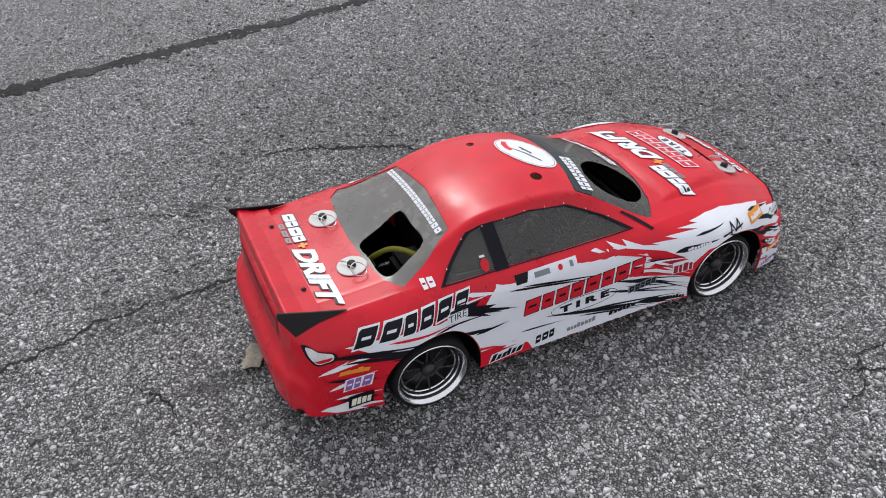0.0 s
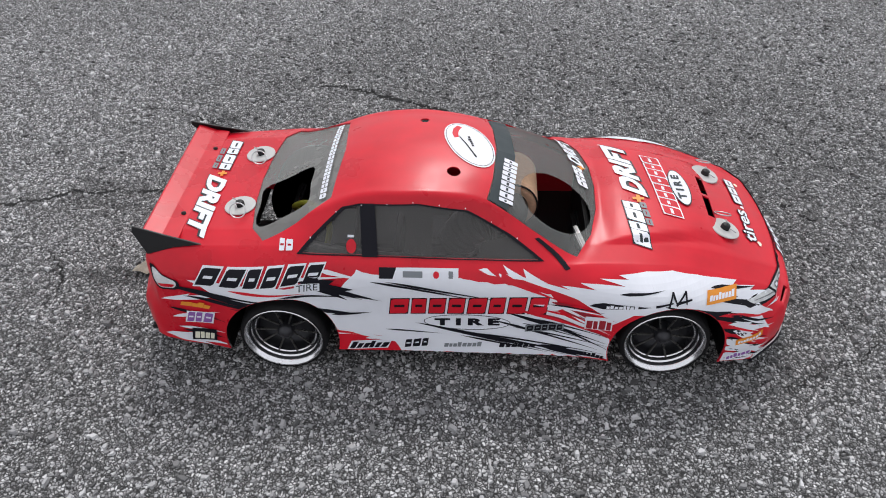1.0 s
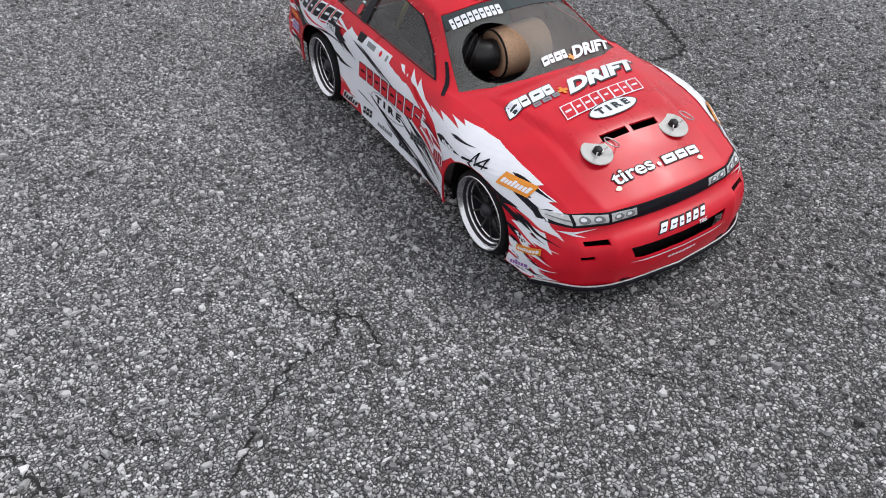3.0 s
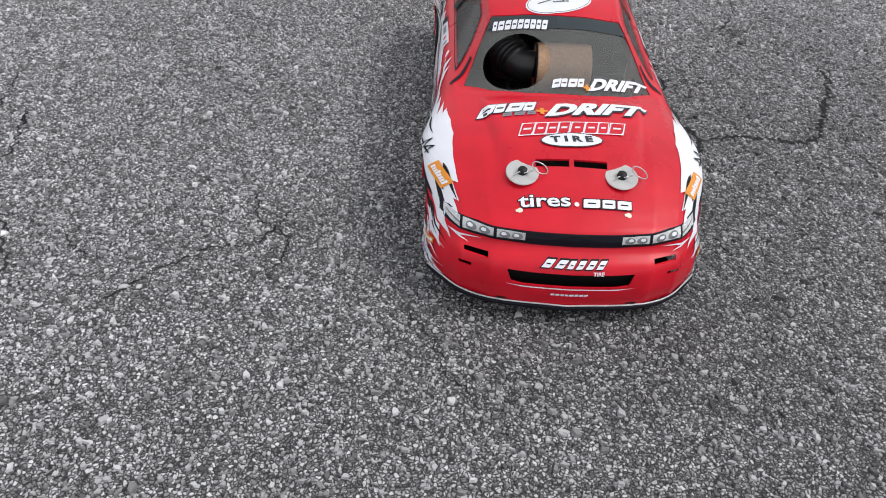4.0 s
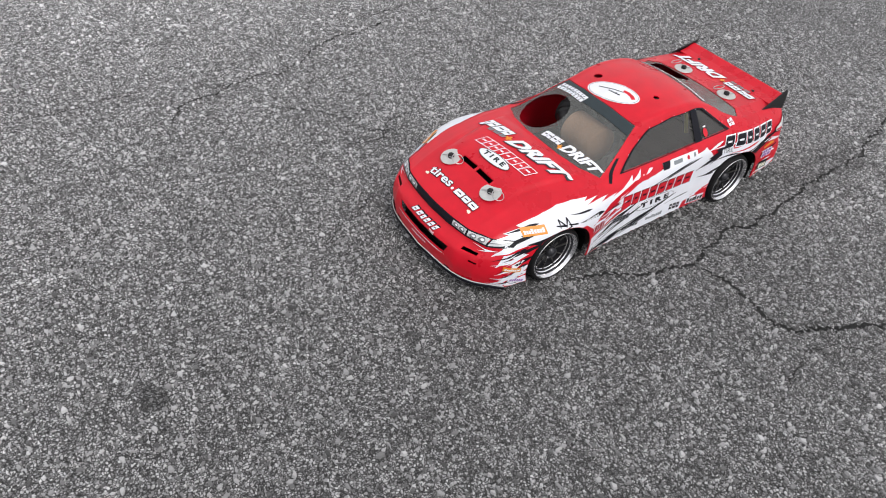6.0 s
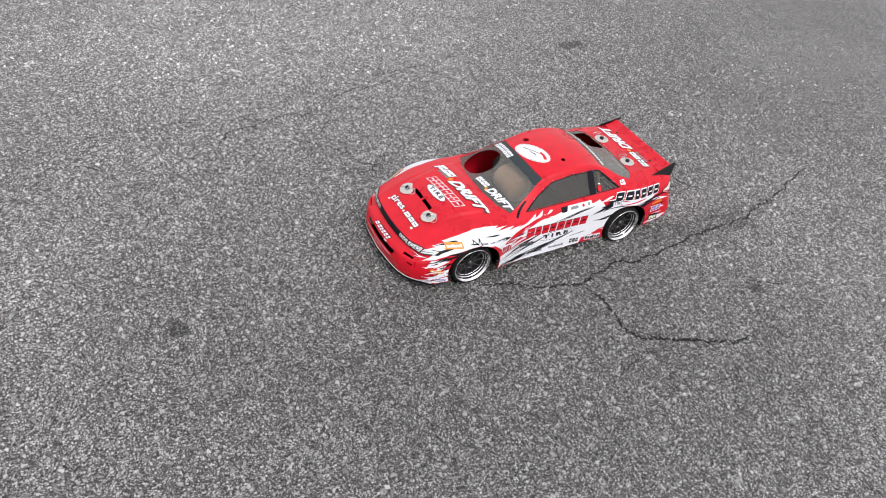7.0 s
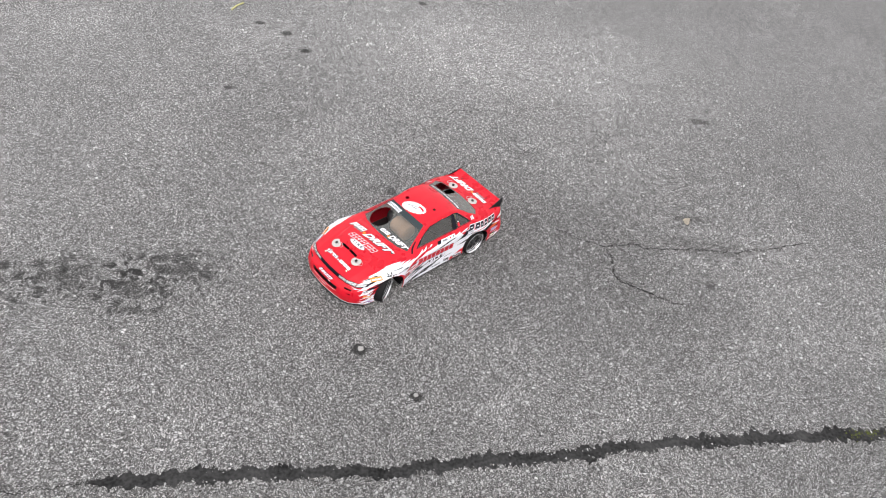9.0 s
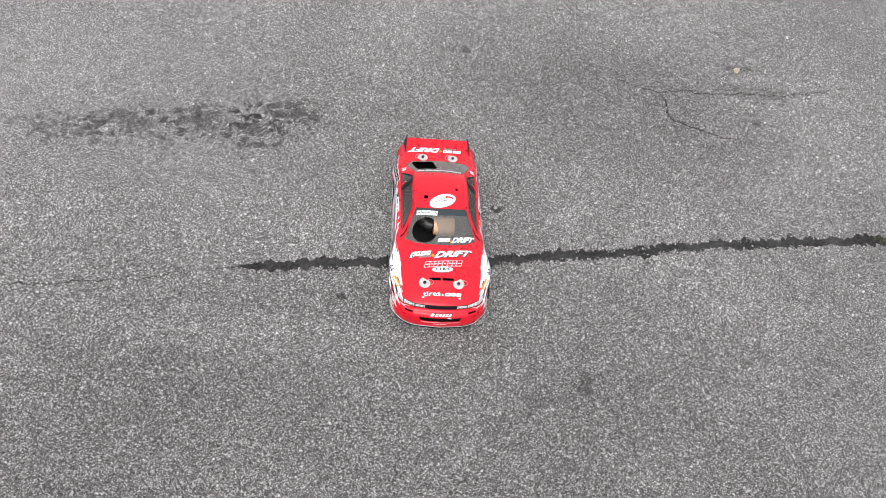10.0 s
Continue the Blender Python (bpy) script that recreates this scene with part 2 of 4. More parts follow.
def flat_fill(loops, step):
    """A flat sheet in x and y with the given outline loops (holes too), cut by a grid."""
    bm = bmesh.new()
    for loop in loops:
        vs = [bm.verts.new((a, b, 0)) for a, b in loop]
        for k in range(len(vs)):
            bm.edges.new((vs[k], vs[(k + 1) % len(vs)]))
    bmesh.ops.triangle_fill(bm, use_beauty=True, use_dissolve=False, edges=bm.edges)
    if step and bm.verts:
        for ax in (0, 1):
            lo, hi = min(v.co[ax] for v in bm.verts), max(v.co[ax] for v in bm.verts)
            k = math.ceil(lo / step)
            while k * step < hi:
                co, no = Vector((0, 0, 0)), Vector((0, 0, 0))
                co[ax], no[ax] = k * step, 1
                bmesh.ops.bisect_plane(bm, geom=bm.verts[:] + bm.edges[:] + bm.faces[:], plane_co=co, plane_no=no, dist=1e-6)
                k += 1
    return bm


def sticker_mesh(face, loops, lift=0.0003, step=0.0035, sheet=None):
    bm = sheet or flat_fill(loops, step)
    out, _ = WAYS[face]
    for v in bm.verts:
        v.co = on_skin(face, v.co.x, v.co.y, lift + (.00015 if lift > 0 else 0))
    bm.normal_update()
    for f in bm.faces:
        if f.normal.dot(out) < 0:
            f.normal_flip()
    return bm


def cutter(face, loop, depth=0.02):
    """A prism that goes through the shell where the loop lies on it."""
    bm = bmesh.new()
    out, (i, j) = WAYS[face]
    zs = [on_skin(face, a, b, 0) for a, b in loop]
    far, near = max(p.dot(out) for p in zs) + depth, min(p.dot(out) for p in zs) - depth
    rows = []
    for d in (far, near):
        ring = []
        for a, b in loop:
            p = out * d
            p[i], p[j] = a, b
            ring.append(bm.verts.new(p))
        rows.append(ring)
    n = len(loop)
    for k in range(n):
        bm.faces.new((rows[0][k], rows[0][(k + 1) % n], rows[1][(k + 1) % n], rows[1][k]))
    bm.faces.new(rows[0])
    bm.faces.new(rows[1][::-1])
    bmesh.ops.recalc_face_normals(bm, faces=bm.faces)
    return bm


def rounded(pts, n=5):
    """A smooth closed loop through points (x, y)."""
    p = np.array(list(pts) + [pts[0], pts[1], pts[2]], float)
    c = catmull(p, n)
    return [tuple(q) for q in c[n:n + n * len(pts)]]


def oval(ca, cb, ra, rb, n=28, turn=0.0):
    c, s = math.cos(radians(turn)), math.sin(radians(turn))
    pts = [(ra * math.cos(2 * math.pi * k / n), rb * math.sin(2 * math.pi * k / n)) for k in range(n)]
    return [(ca + a * c - b * s, cb + a * s + b * c) for a, b in pts]


# ---- ground ----
CRACKS = [  # points, width
    ([(.124, .099), (.088, .112), (.059, .125), (-.001, .149), (-.062, .134), (-.103, .131), (-.160, .134), (-.208, .128), (-.254, .123), (-.284, .122), (-.316, .122)], .0036),
    ([(-.316, .122), (-.361, .112), (-.457, .090), (-.587, .041)], .0032),
    ([(-.013, .150), (-.019, .204), (-.021, .254), (-.075, .285), (-.125, .310), (-.180, .318)], .0038),
    ([(-.010, -.446), (.042, -.434), (.088, -.433), (.146, -.403), (.173, -.388), (.193, -.377), (.215, -.384), (.271, -.366), (.328, -.358), (.358, -.326)], .0046),
    ([(.189, -.319), (.166, -.339), (.145, -.333)], .0030), ([(.226, -.301), (.176, -.251), (.148, -.199), (.118, -.193)], .0028), ([(.604, -.339), (.566, -.331), (.536, -.311)], .0034), ([(.499, -.400), (.420, -.405), (.358, -.400)], .0030),
    ([(.014, -.475), (-.033, -.476), (-.079, -.481)], .0036), ([(-.249, .213), (-.270, .245), (-.310, .262), (-.351, .270)], .0034),
    ([(-.347, .033), (-.327, .004), (-.317, -.022)], .0024), ([(-.069, .314), (-.040, .296), (-.012, .285), (.020, .298), (.047, .304)], .0026),
    ([(.225, -.105), (.245, -.092), (.274, -.075), (.306, -.056)], .0022), ([(-.217, -.291), (-.207, -.267), (-.221, -.225)], .0022),
    ([(.099, -.223), (.128, -.217), (.157, -.191), (.191, -.198)], .0026), ([(.966, .846), (1.060, .870), (1.145, .889), (1.389, .932)], .0035),
    ([(.700, .330), (.660, .352), (.610, .350)], .0026), ([(.860, .360), (.800, .350), (.770, .375)], .0024), ([(.905, .500), (.890, .545), (.872, .570)], .0024)]
SEAM = [(.972, .848), (.885, .836), (.775, .818), (.673, .810), (.560, .797), (.464, .785), (.306, .753), (.181, .737), (.049, .705), (-.113, .680), (-.274, .656), (-.450, .635), (-.70, .60), (-1.2, .54), (-1.9, .45)]
# Smooth ovals (raggedness .15) are no stains: dimmer ground put into the colour.
STAINS_AND_DIMMING = [  # x, y, reach along x and y, strength, raggedness
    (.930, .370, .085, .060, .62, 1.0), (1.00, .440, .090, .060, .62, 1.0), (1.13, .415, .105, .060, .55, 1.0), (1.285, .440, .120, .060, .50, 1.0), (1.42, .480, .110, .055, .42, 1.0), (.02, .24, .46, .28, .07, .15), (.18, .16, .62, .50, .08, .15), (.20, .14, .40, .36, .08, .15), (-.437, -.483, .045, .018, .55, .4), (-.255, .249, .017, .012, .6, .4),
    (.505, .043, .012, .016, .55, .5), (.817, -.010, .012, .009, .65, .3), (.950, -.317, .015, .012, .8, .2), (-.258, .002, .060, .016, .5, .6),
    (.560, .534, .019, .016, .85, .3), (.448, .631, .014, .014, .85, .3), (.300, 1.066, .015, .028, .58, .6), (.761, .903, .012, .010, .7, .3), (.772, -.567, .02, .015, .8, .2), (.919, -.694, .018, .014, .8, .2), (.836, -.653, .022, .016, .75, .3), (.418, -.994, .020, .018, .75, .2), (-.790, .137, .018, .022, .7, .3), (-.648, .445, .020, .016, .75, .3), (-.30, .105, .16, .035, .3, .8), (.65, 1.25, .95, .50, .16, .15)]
# The wide ones put brighter ground into the colour; the small ones are smears.
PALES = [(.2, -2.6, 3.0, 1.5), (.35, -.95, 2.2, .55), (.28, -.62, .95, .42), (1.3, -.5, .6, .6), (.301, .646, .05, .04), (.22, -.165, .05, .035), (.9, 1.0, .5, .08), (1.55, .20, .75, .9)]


def asphalt(name, chips):
    """Bitumen with stone chips; chips: the paint of the loose stones themselves."""
    m = bpy.data.materials.new(name)
    m.use_nodes = True
    nt = m.node_tree
    nodes, link = nt.nodes, nt.links.new
    b = nodes["Principled BSDF"]
    co = nodes.new("ShaderNodeTexCoord").outputs["Object"]

    def math_node(op, a, c=None, clamp=False):
        n = nodes.new("ShaderNodeMath")
        n.operation, n.use_clamp = op, clamp
        for k, v in enumerate((a, c)):
            if v is None:
                continue
            if isinstance(v, (int, float)):
                n.inputs[k].default_value = v
            else:
                link(v, n.inputs[k])
        return n.outputs[0]

    def tex(kind, scale, **inputs):
        n = nodes.new(kind)
        n.inputs["Scale"].default_value = scale
        for k, v in inputs.items():
            n.inputs[k].default_value = v
        link(co, n.inputs["Vector"])
        return n

    def ramp(fac, stops):
        n = nodes.new("ShaderNodeValToRGB")
        while len(n.color_ramp.elements) < len(stops):
            n.color_ramp.elements.new(.5)
        for e, (p, v) in zip(n.color_ramp.elements, stops):
            e.position, e.color = p, (v, v, v * 1.015, 1)
        link(fac, n.inputs[0])
        return n.outputs["Color"]

    fine = tex("ShaderNodeTexNoise", 900, Detail=3).outputs["Fac"]
    broad = tex("ShaderNodeTexNoise", 2.2, Detail=5, Roughness=.6).outputs["Fac"]
    mid = tex("ShaderNodeTexNoise", 26, Detail=4).outputs["Fac"]
    patch = tex("ShaderNodeTexNoise", 42, Detail=5, Roughness=.65, Distortion=.8).outputs["Fac"]
    if chips:
        geo = nodes.new("ShaderNodeNewGeometry")
        tone = ramp(geo.outputs["Random Per Island"], [(0, .07), (.30, .19), (.60, .36), (.88, .52), (1, .64)])
        height = fine
    else:
        wob = nodes.new("ShaderNodeTexNoise")
        wob.inputs["Scale"].default_value, wob.inputs["Detail"].default_value = 420, 2
        link(co, wob.inputs["Vector"])
        shift = nodes.new("ShaderNodeVectorMath")
        shift.operation = "MULTIPLY_ADD"
        shift.inputs[1].default_value = (.0028, .0028, 0)
        link(wob.outputs["Color"], shift.inputs[0])
        link(co, shift.inputs[2])
        cells = tex("ShaderNodeTexVoronoi", 450, Randomness=1.0)
        rims = tex("ShaderNodeTexVoronoi", 450, Randomness=1.0)
        rims.feature = "DISTANCE_TO_EDGE"
        for n in (cells, rims):
            link(shift.outputs[0], n.inputs["Vector"])
        sep = nodes.new("ShaderNodeSeparateColor")
        link(cells.outputs["Color"], sep.inputs[0])
        stone = ramp(sep.outputs[0], [(0, .11), (.42, .27), (.70, .45), (.90, .61), (1, .73)])
        joint = math_node("MULTIPLY", math_node("SUBTRACT", rims.outputs["Distance"], .045), 5.5, True)
        sc = nodes.new("ShaderNodeVectorMath")
        sc.operation = "SCALE"
        link(stone, sc.inputs[0])
        link(math_node("ADD", math_node("MULTIPLY", joint, .92), .08), sc.inputs["Scale"])
        tone = sc.outputs[0]
        height = math_node("ADD", math_node("MULTIPLY", joint, math_node("ADD", sep.outputs[1], .2)), math_node("MULTIPLY", fine, .5))
    # broad wear, stains and pale smears; the widest spots paint the ground's uneven brightness
    wear_and_brightness = math_node("ADD", math_node("MULTIPLY", math_node("SUBTRACT", broad, .5), .9), math_node("ADD", math_node("MULTIPLY", math_node("SUBTRACT", mid, .5), .5), 1.0))
    for kind, spots in (("pale", PALES), ("dark", STAINS_AND_DIMMING)):
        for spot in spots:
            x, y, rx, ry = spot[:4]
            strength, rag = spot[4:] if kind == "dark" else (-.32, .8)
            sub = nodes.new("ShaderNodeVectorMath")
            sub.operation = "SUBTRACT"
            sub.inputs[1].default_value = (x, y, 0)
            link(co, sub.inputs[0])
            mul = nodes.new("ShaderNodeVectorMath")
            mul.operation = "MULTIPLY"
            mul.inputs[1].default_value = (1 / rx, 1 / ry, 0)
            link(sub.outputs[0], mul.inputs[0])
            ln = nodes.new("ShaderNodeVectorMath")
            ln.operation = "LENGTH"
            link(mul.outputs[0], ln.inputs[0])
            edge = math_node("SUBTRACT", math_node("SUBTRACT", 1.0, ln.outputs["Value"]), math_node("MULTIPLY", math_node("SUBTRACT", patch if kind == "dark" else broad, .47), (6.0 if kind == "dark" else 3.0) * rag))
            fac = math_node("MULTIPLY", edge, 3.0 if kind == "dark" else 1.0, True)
            wear_and_brightness = math_node("MULTIPLY", wear_and_brightness, math_node("SUBTRACT", 1.0, math_node("MULTIPLY", fac, strength)))
    out = nodes.new("ShaderNodeVectorMath")
    out.operation = "SCALE"
    link(tone, out.inputs[0])
    link(wear_and_brightness, out.inputs["Scale"])
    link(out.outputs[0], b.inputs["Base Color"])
    b.inputs["Roughness"].default_value = .78
    bp = nodes.new("ShaderNodeBump")
    bp.inputs["Strength"].default_value = .55
    bp.inputs["Distance"].default_value = .0010 if not chips else .0003
    link(height, bp.inputs["Height"])
    link(bp.outputs[0], b.inputs["Normal"])
    return m


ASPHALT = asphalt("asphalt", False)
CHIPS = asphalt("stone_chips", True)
TAR = material("tar", (.034, .034, .035), .85, grain=.8, scale=160, bump=1.0, spec=.15)
CRACKFILL = material("crack_dark", (.030, .030, .030), .95, grain=.5, scale=200, spec=.1)
ground_bm = bmesh.new()
bmesh.ops.create_grid(ground_bm, x_segments=8, y_segments=8, size=60)
ground = new("ground", mesh_of(ground_bm, "ground"))
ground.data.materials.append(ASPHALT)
tagged(ground, "worn grey asphalt with pale stone chips and cracks", "asphalt", kind="structure")


def ragged_line(points, width, seed, wander, step):
    """A ribbon in x and y that wanders and changes width."""
    rnd = np.random.RandomState(seed)
    pts = catmull([(*p, 0) for p in points], 12)
    seg = np.r_[0, np.cumsum(np.linalg.norm(np.diff(pts, axis=0), axis=1))]
    n = max(int(seg[-1] / step), 4)
    s = np.linspace(0, seg[-1], n)
    line = np.stack([np.interp(s, seg, pts[:, k]) for k in (0, 1)], 1)
    d = np.gradient(line, axis=0)
    nrm = np.stack([-d[:, 1], d[:, 0]], 1) / np.linalg.norm(d, axis=1)[:, None]
    drift = np.convolve(rnd.randn(n + 8), np.ones(9) / 9, "valid") * wander * 3
    line = line + nrm * (drift + rnd.randn(n) * wander * .5)[:, None]
    wide = width * (.55 + .45 * np.abs(np.convolve(rnd.randn(n + 4), np.ones(5) / 5, "valid")) * 2 + .25 * rnd.rand(n))
    wide *= np.clip(np.minimum(s, seg[-1] - s) / min(width * 6, .04), .08, 1)
    return line, nrm, wide


def ribbon(name, points, width, seed, wander, step, z, mat, label, crown=0.0, fade=None):
    line, nrm, wide = ragged_line(points, width, seed, wander, step)
    if fade:
        wide = wide * np.interp(line[:, 0], *fade)
    rnd = np.random.RandomState(seed + 50)
    bm = bmesh.new()
    rows = []
    for p, n, w in zip(line, nrm, wide):
        a, c = rnd.uniform(.82, 1.12), rnd.uniform(.82, 1.12)
        rows.append([bm.verts.new((*(p - n * w * a / 2), z)), bm.verts.new((*p, z + crown)), bm.verts.new((*(p + n * w * c / 2), z))])
    for r, q in zip(rows, rows[1:]):
        for k in (0, 1):
            f = bm.faces.new((r[k], q[k], q[k + 1], r[k + 1]))
    bmesh.ops.recalc_face_normals(bm, faces=bm.faces)
    if sum(f.normal.z for f in bm.faces) < 0:
        bmesh.ops.reverse_faces(bm, faces=bm.faces)
    ob = new(name, mesh_of(bm, name))
    ob.data.materials.append(mat)
    tagged(ob, label, "crack" if mat is CRACKFILL else "tar seam", kind="structure")
    return line


crack_lines = []
for k, (pts, w) in enumerate(CRACKS):
    crack_lines.append(ribbon("crack", pts, w * (.95 if k < 3 else .5), 20 + k, .0026, .0028, .0007, CRACKFILL, "fine dark crack across the asphalt"))
seam_line = ribbon("tar_seam", SEAM, .024, 7, .0024, .0035, .0011, TAR, "ragged black tar seam poured along a joint", .0004, ((-.95, -.72, -.55), (.25, .5, 1.05)))


def scatter_chips(x0, x1, y0, y1, count, seed, keep, sides, least, reach):
    """Thousands of angular stones, bedded in the bitumen, as one mesh."""
    rnd = np.random.RandomState(seed)
    c = np.stack([rnd.uniform(x0, x1, count), rnd.uniform(y0, y1, count)], 1)
    c = c[keep(c, rnd)]
    for ln, gap in [(l, .0015) for l in crack_lines] + [(seam_line, .0070)]:
        near = np.ones(len(c), bool)
        box_ok = (c[:, 0] > ln[:, 0].min() - .02) & (c[:, 0] < ln[:, 0].max() + .02) & (c[:, 1] > ln[:, 1].min() - .02) & (c[:, 1] < ln[:, 1].max() + .02)
        idx = np.where(box_ok)[0]
        if len(idx):
            dist = np.full(len(idx), 9.0)
            for p in ln[::1]:
                dist = np.minimum(dist, np.hypot(c[idx, 0] - p[0], c[idx, 1] - p[1]))
            near[idx[dist < gap * rnd.uniform(.5, 1.3, len(idx))]] = False
        c = c[near]
    n = len(c)
    r = least + reach * rnd.beta(1.0, 3.4, n)
    ang = (np.arange(sides) / sides * 2 * np.pi)[None] + rnd.uniform(0, 6.3, n)[:, None] + rnd.uniform(-.42, .42, (n, sides))
    rad = r[:, None] * rnd.uniform(.45, 1.35, (n, sides))
    st = rnd.uniform(.65, 1.35, n)[:, None]
    base = np.stack([c[:, :1] + rad * np.cos(ang) * st, c[:, 1:] + rad * np.sin(ang) / st, np.full((n, sides), -.0004)], 2)
    k = rnd.uniform(.62, .92, (n, sides))
    hi = (-.0001 + .95 * r * rnd.uniform(.5, 1.2, n))[:, None] + r[:, None] * rnd.uniform(-.26, .26, n)[:, None] * np.cos(ang) + rnd.uniform(-.0002, .0002, (n, sides))
    top = np.stack([c[:, :1] + rad * k * np.cos(ang) * st, c[:, 1:] + rad * k * np.sin(ang) / st, hi], 2)
    verts = np.concatenate([base, top], 1).reshape(-1, 3)
    o = np.arange(n)[:, None, None] * sides * 2
    i = np.arange(sides)
    j = (i + 1) % sides
    quads = np.stack([i, j, j + sides, i + sides], 1)[None] + o
    caps = (np.arange(sides) + sides)[None, None] + o
    me = bpy.data.meshes.new("stone_chips")
    loops = np.concatenate([quads.reshape(n, -1), caps.reshape(n, -1)], 1).ravel()
    sizes = np.tile([4] * sides + [sides], n)
    me.vertices.add(len(verts))
    me.vertices.foreach_set("co", verts.ravel().astype(np.float32))
    me.loops.add(len(loops))
    me.loops.foreach_set("vertex_index", loops.astype(np.int32))
    me.polygons.add(len(sizes))
    me.polygons.foreach_set("loop_start", np.r_[0, np.cumsum(sizes)[:-1]].astype(np.int32))
    me.polygons.foreach_set("use_smooth", [False] * len(sizes))
    me.update(calc_edges=True)
    me.validate()
    me.materials.append(CHIPS)
    ob = new("stone_chips", me)
    tagged(ob, "pale angular stone chips bedded in the asphalt", "stone chips", kind="stuff")
    return n


def thinning(c, rnd):
    d = np.hypot(c[:, 0] - .12, c[:, 1] - .02)
    return rnd.rand(len(c)) < np.clip((1.15 - d) / .80, 0, 1) ** .8


scatter_chips(-.95, 1.2, -1.05, 1.1, 95000, 4, thinning, 7, .0011, .0024)
scatter_chips(-.95, 1.2, -1.05, 1.1, 300000, 5, thinning, 4, .0007, .0011)
scatter_chips(-.15, 1.45, .65, 1.55, 24000, 6, lambda c, rnd: ~thinning(c, rnd), 5, .0011, .0020)

# low moss in the tar seam
rnd = np.random.RandomState(12)
bm = bmesh.new()
for k in range(90):
    x = rnd.normal(-.469, .022)
    p = (x, np.interp(x, [q[0] for q in SEAM[::-1]], [q[1] for q in SEAM[::-1]]) + rnd.normal(0, .005), .0012)
    made = bmesh.ops.create_icosphere(bm, subdivisions=1, radius=rnd.uniform(.0008, .0020), matrix=Matrix.Translation(p))["verts"]
    for v in made:
        v.co.z = .0008 + (v.co.z - .0008) * .7
moss = new("moss", mesh_of(bm, "moss"))
moss.data.materials.append(material("moss_green", (.085, .10, .022), .9, grain=.4, scale=300, spec=.1))
tagged(moss, "low yellow-green moss in the tar seam", "moss", kind="stuff")

# a pale dry leaf by the rear wheel, a pebble and bits of straw
LEAF = material("dry_leaf", (.55, .50, .42), .8, grain=.3, scale=300)
bm = bmesh.new()
pts = [(-.012, -.001), (-.007, .0045), (-.002, .005), (.003, .0085), (.010, .010), (.0125, .003), (.009, -.001), (.0075, -.006), (.001, -.0055), (-.005, -.0075), (-.0075, -.003)]
vs = [bm.verts.new((a, b, .0022 + .0009 * math.sin(300 * a) + .0008 * math.cos(260 * b))) for a, b in pts]
mid = bm.verts.new((.001, .0005, .0026))
for k in range(len(vs)):
    bm.faces.new((vs[k], vs[(k + 1) % len(vs)], mid))
bmesh.ops.solidify(bm, geom=bm.faces[:], thickness=.0004)
leaf = new("dry_leaf", mesh_of(bm, "dry_leaf"))
leaf.data.materials.append(LEAF)
leaf.data.transform(Matrix.Diagonal((1.25, 1.25, 1.25, 1)))
leaf.matrix_world = pose(-.256, .014, .0008, 0, 0, 40)
tagged(leaf, "pale curled dry leaf fragment on asphalt", "leaf")
for x, y, size in ((.557, .531, .0060), (.449, .629, .0045), (.846, .452, .0045)):
    bm = bmesh.new()
    bmesh.ops.create_icosphere(bm, subdivisions=2, radius=size)
    for v in bm.verts:
        v.co *= 1 + .35 * noise.noise(v.co * 220)
        v.co.z *= .6
    pb = new("pebble", mesh_of(bm, "pebble"))
    pb.data.materials.append(material("pale_stone", (.36, .355, .35), .7, grain=.3, scale=300))
    pb.matrix_world = pose(x, y, size * .35)
    tagged(pb, "small pale loose pebble lying on asphalt", "pebble", group="loose pebbles")
straw = part("straw", tube([(0.985, -.80, .002), (1.0, -.775, .004), (1.012, -.745, .002)], .0025, 6), material("straw", (.50, .48, .22), .8, grain=.2, scale=100), None)
tagged(straw, "short yellowish straw piece lying on asphalt", "straw")

# ---- model car ----
rc_car = tagged(new("model_car"), "red and white radio-controlled drift coupe with sticker livery on asphalt", "model car")


def hidden(bm):
    ob = bpy.data.objects.new("cut", mesh_of(bm, "cut"))
    scene.collection.objects.link(ob)
    return ob


def cut_shell(bm, cutters):
    base = hidden(bm)
    base.data.materials.append(RED)
    tools = []
    sol = base.modifiers.new("thick", "SOLIDIFY")
    sol.thickness, sol.offset = 0.0011, -1
    for c in cutters:
        o = hidden(c)
        tools.append(o)
        md = base.modifiers.new("cut", "BOOLEAN")
        md.operation, md.object, md.solver = "DIFFERENCE", o, "EXACT"
    bpy.context.view_layer.update()
    me = bpy.data.meshes.new_from_object(base.evaluated_get(bpy.context.evaluated_depsgraph_get()))
    for o in (base, *tools):
        bpy.data.objects.remove(o)
    return me


WHEELS = {"front_right": (.135, -1), "front_left": (.135, 1), "rear_right": (-.120, -1), "rear_left": (-.120, 1)}
cuts = []
for x, s in WHEELS.values():
    b = bmesh.new()
    lathe(b, [(0.0001, .06), (.0382, .06), (.0382, .12), (0.0001, .12)], 40)
    bmesh.ops.transform(b, matrix=Matrix.Translation((x, 0, .030)) @ Matrix.Diagonal((1, s, 1, 1)), verts=b.verts)
    bmesh.ops.recalc_face_normals(b, faces=b.faces)
    cuts.append(b)
SCREEN_LOOP = [(.0165, -.0492), (.0205, -.030), (.0228, 0), (.0205, .030), (.0165, .0492), (.046, .0600), (.0745, .0692),
               (.0850, .050), (.0905, .025), (.0918, 0), (.0905, -.025), (.0850, -.050), (.0745, -.0692), (.046, -.0600)]
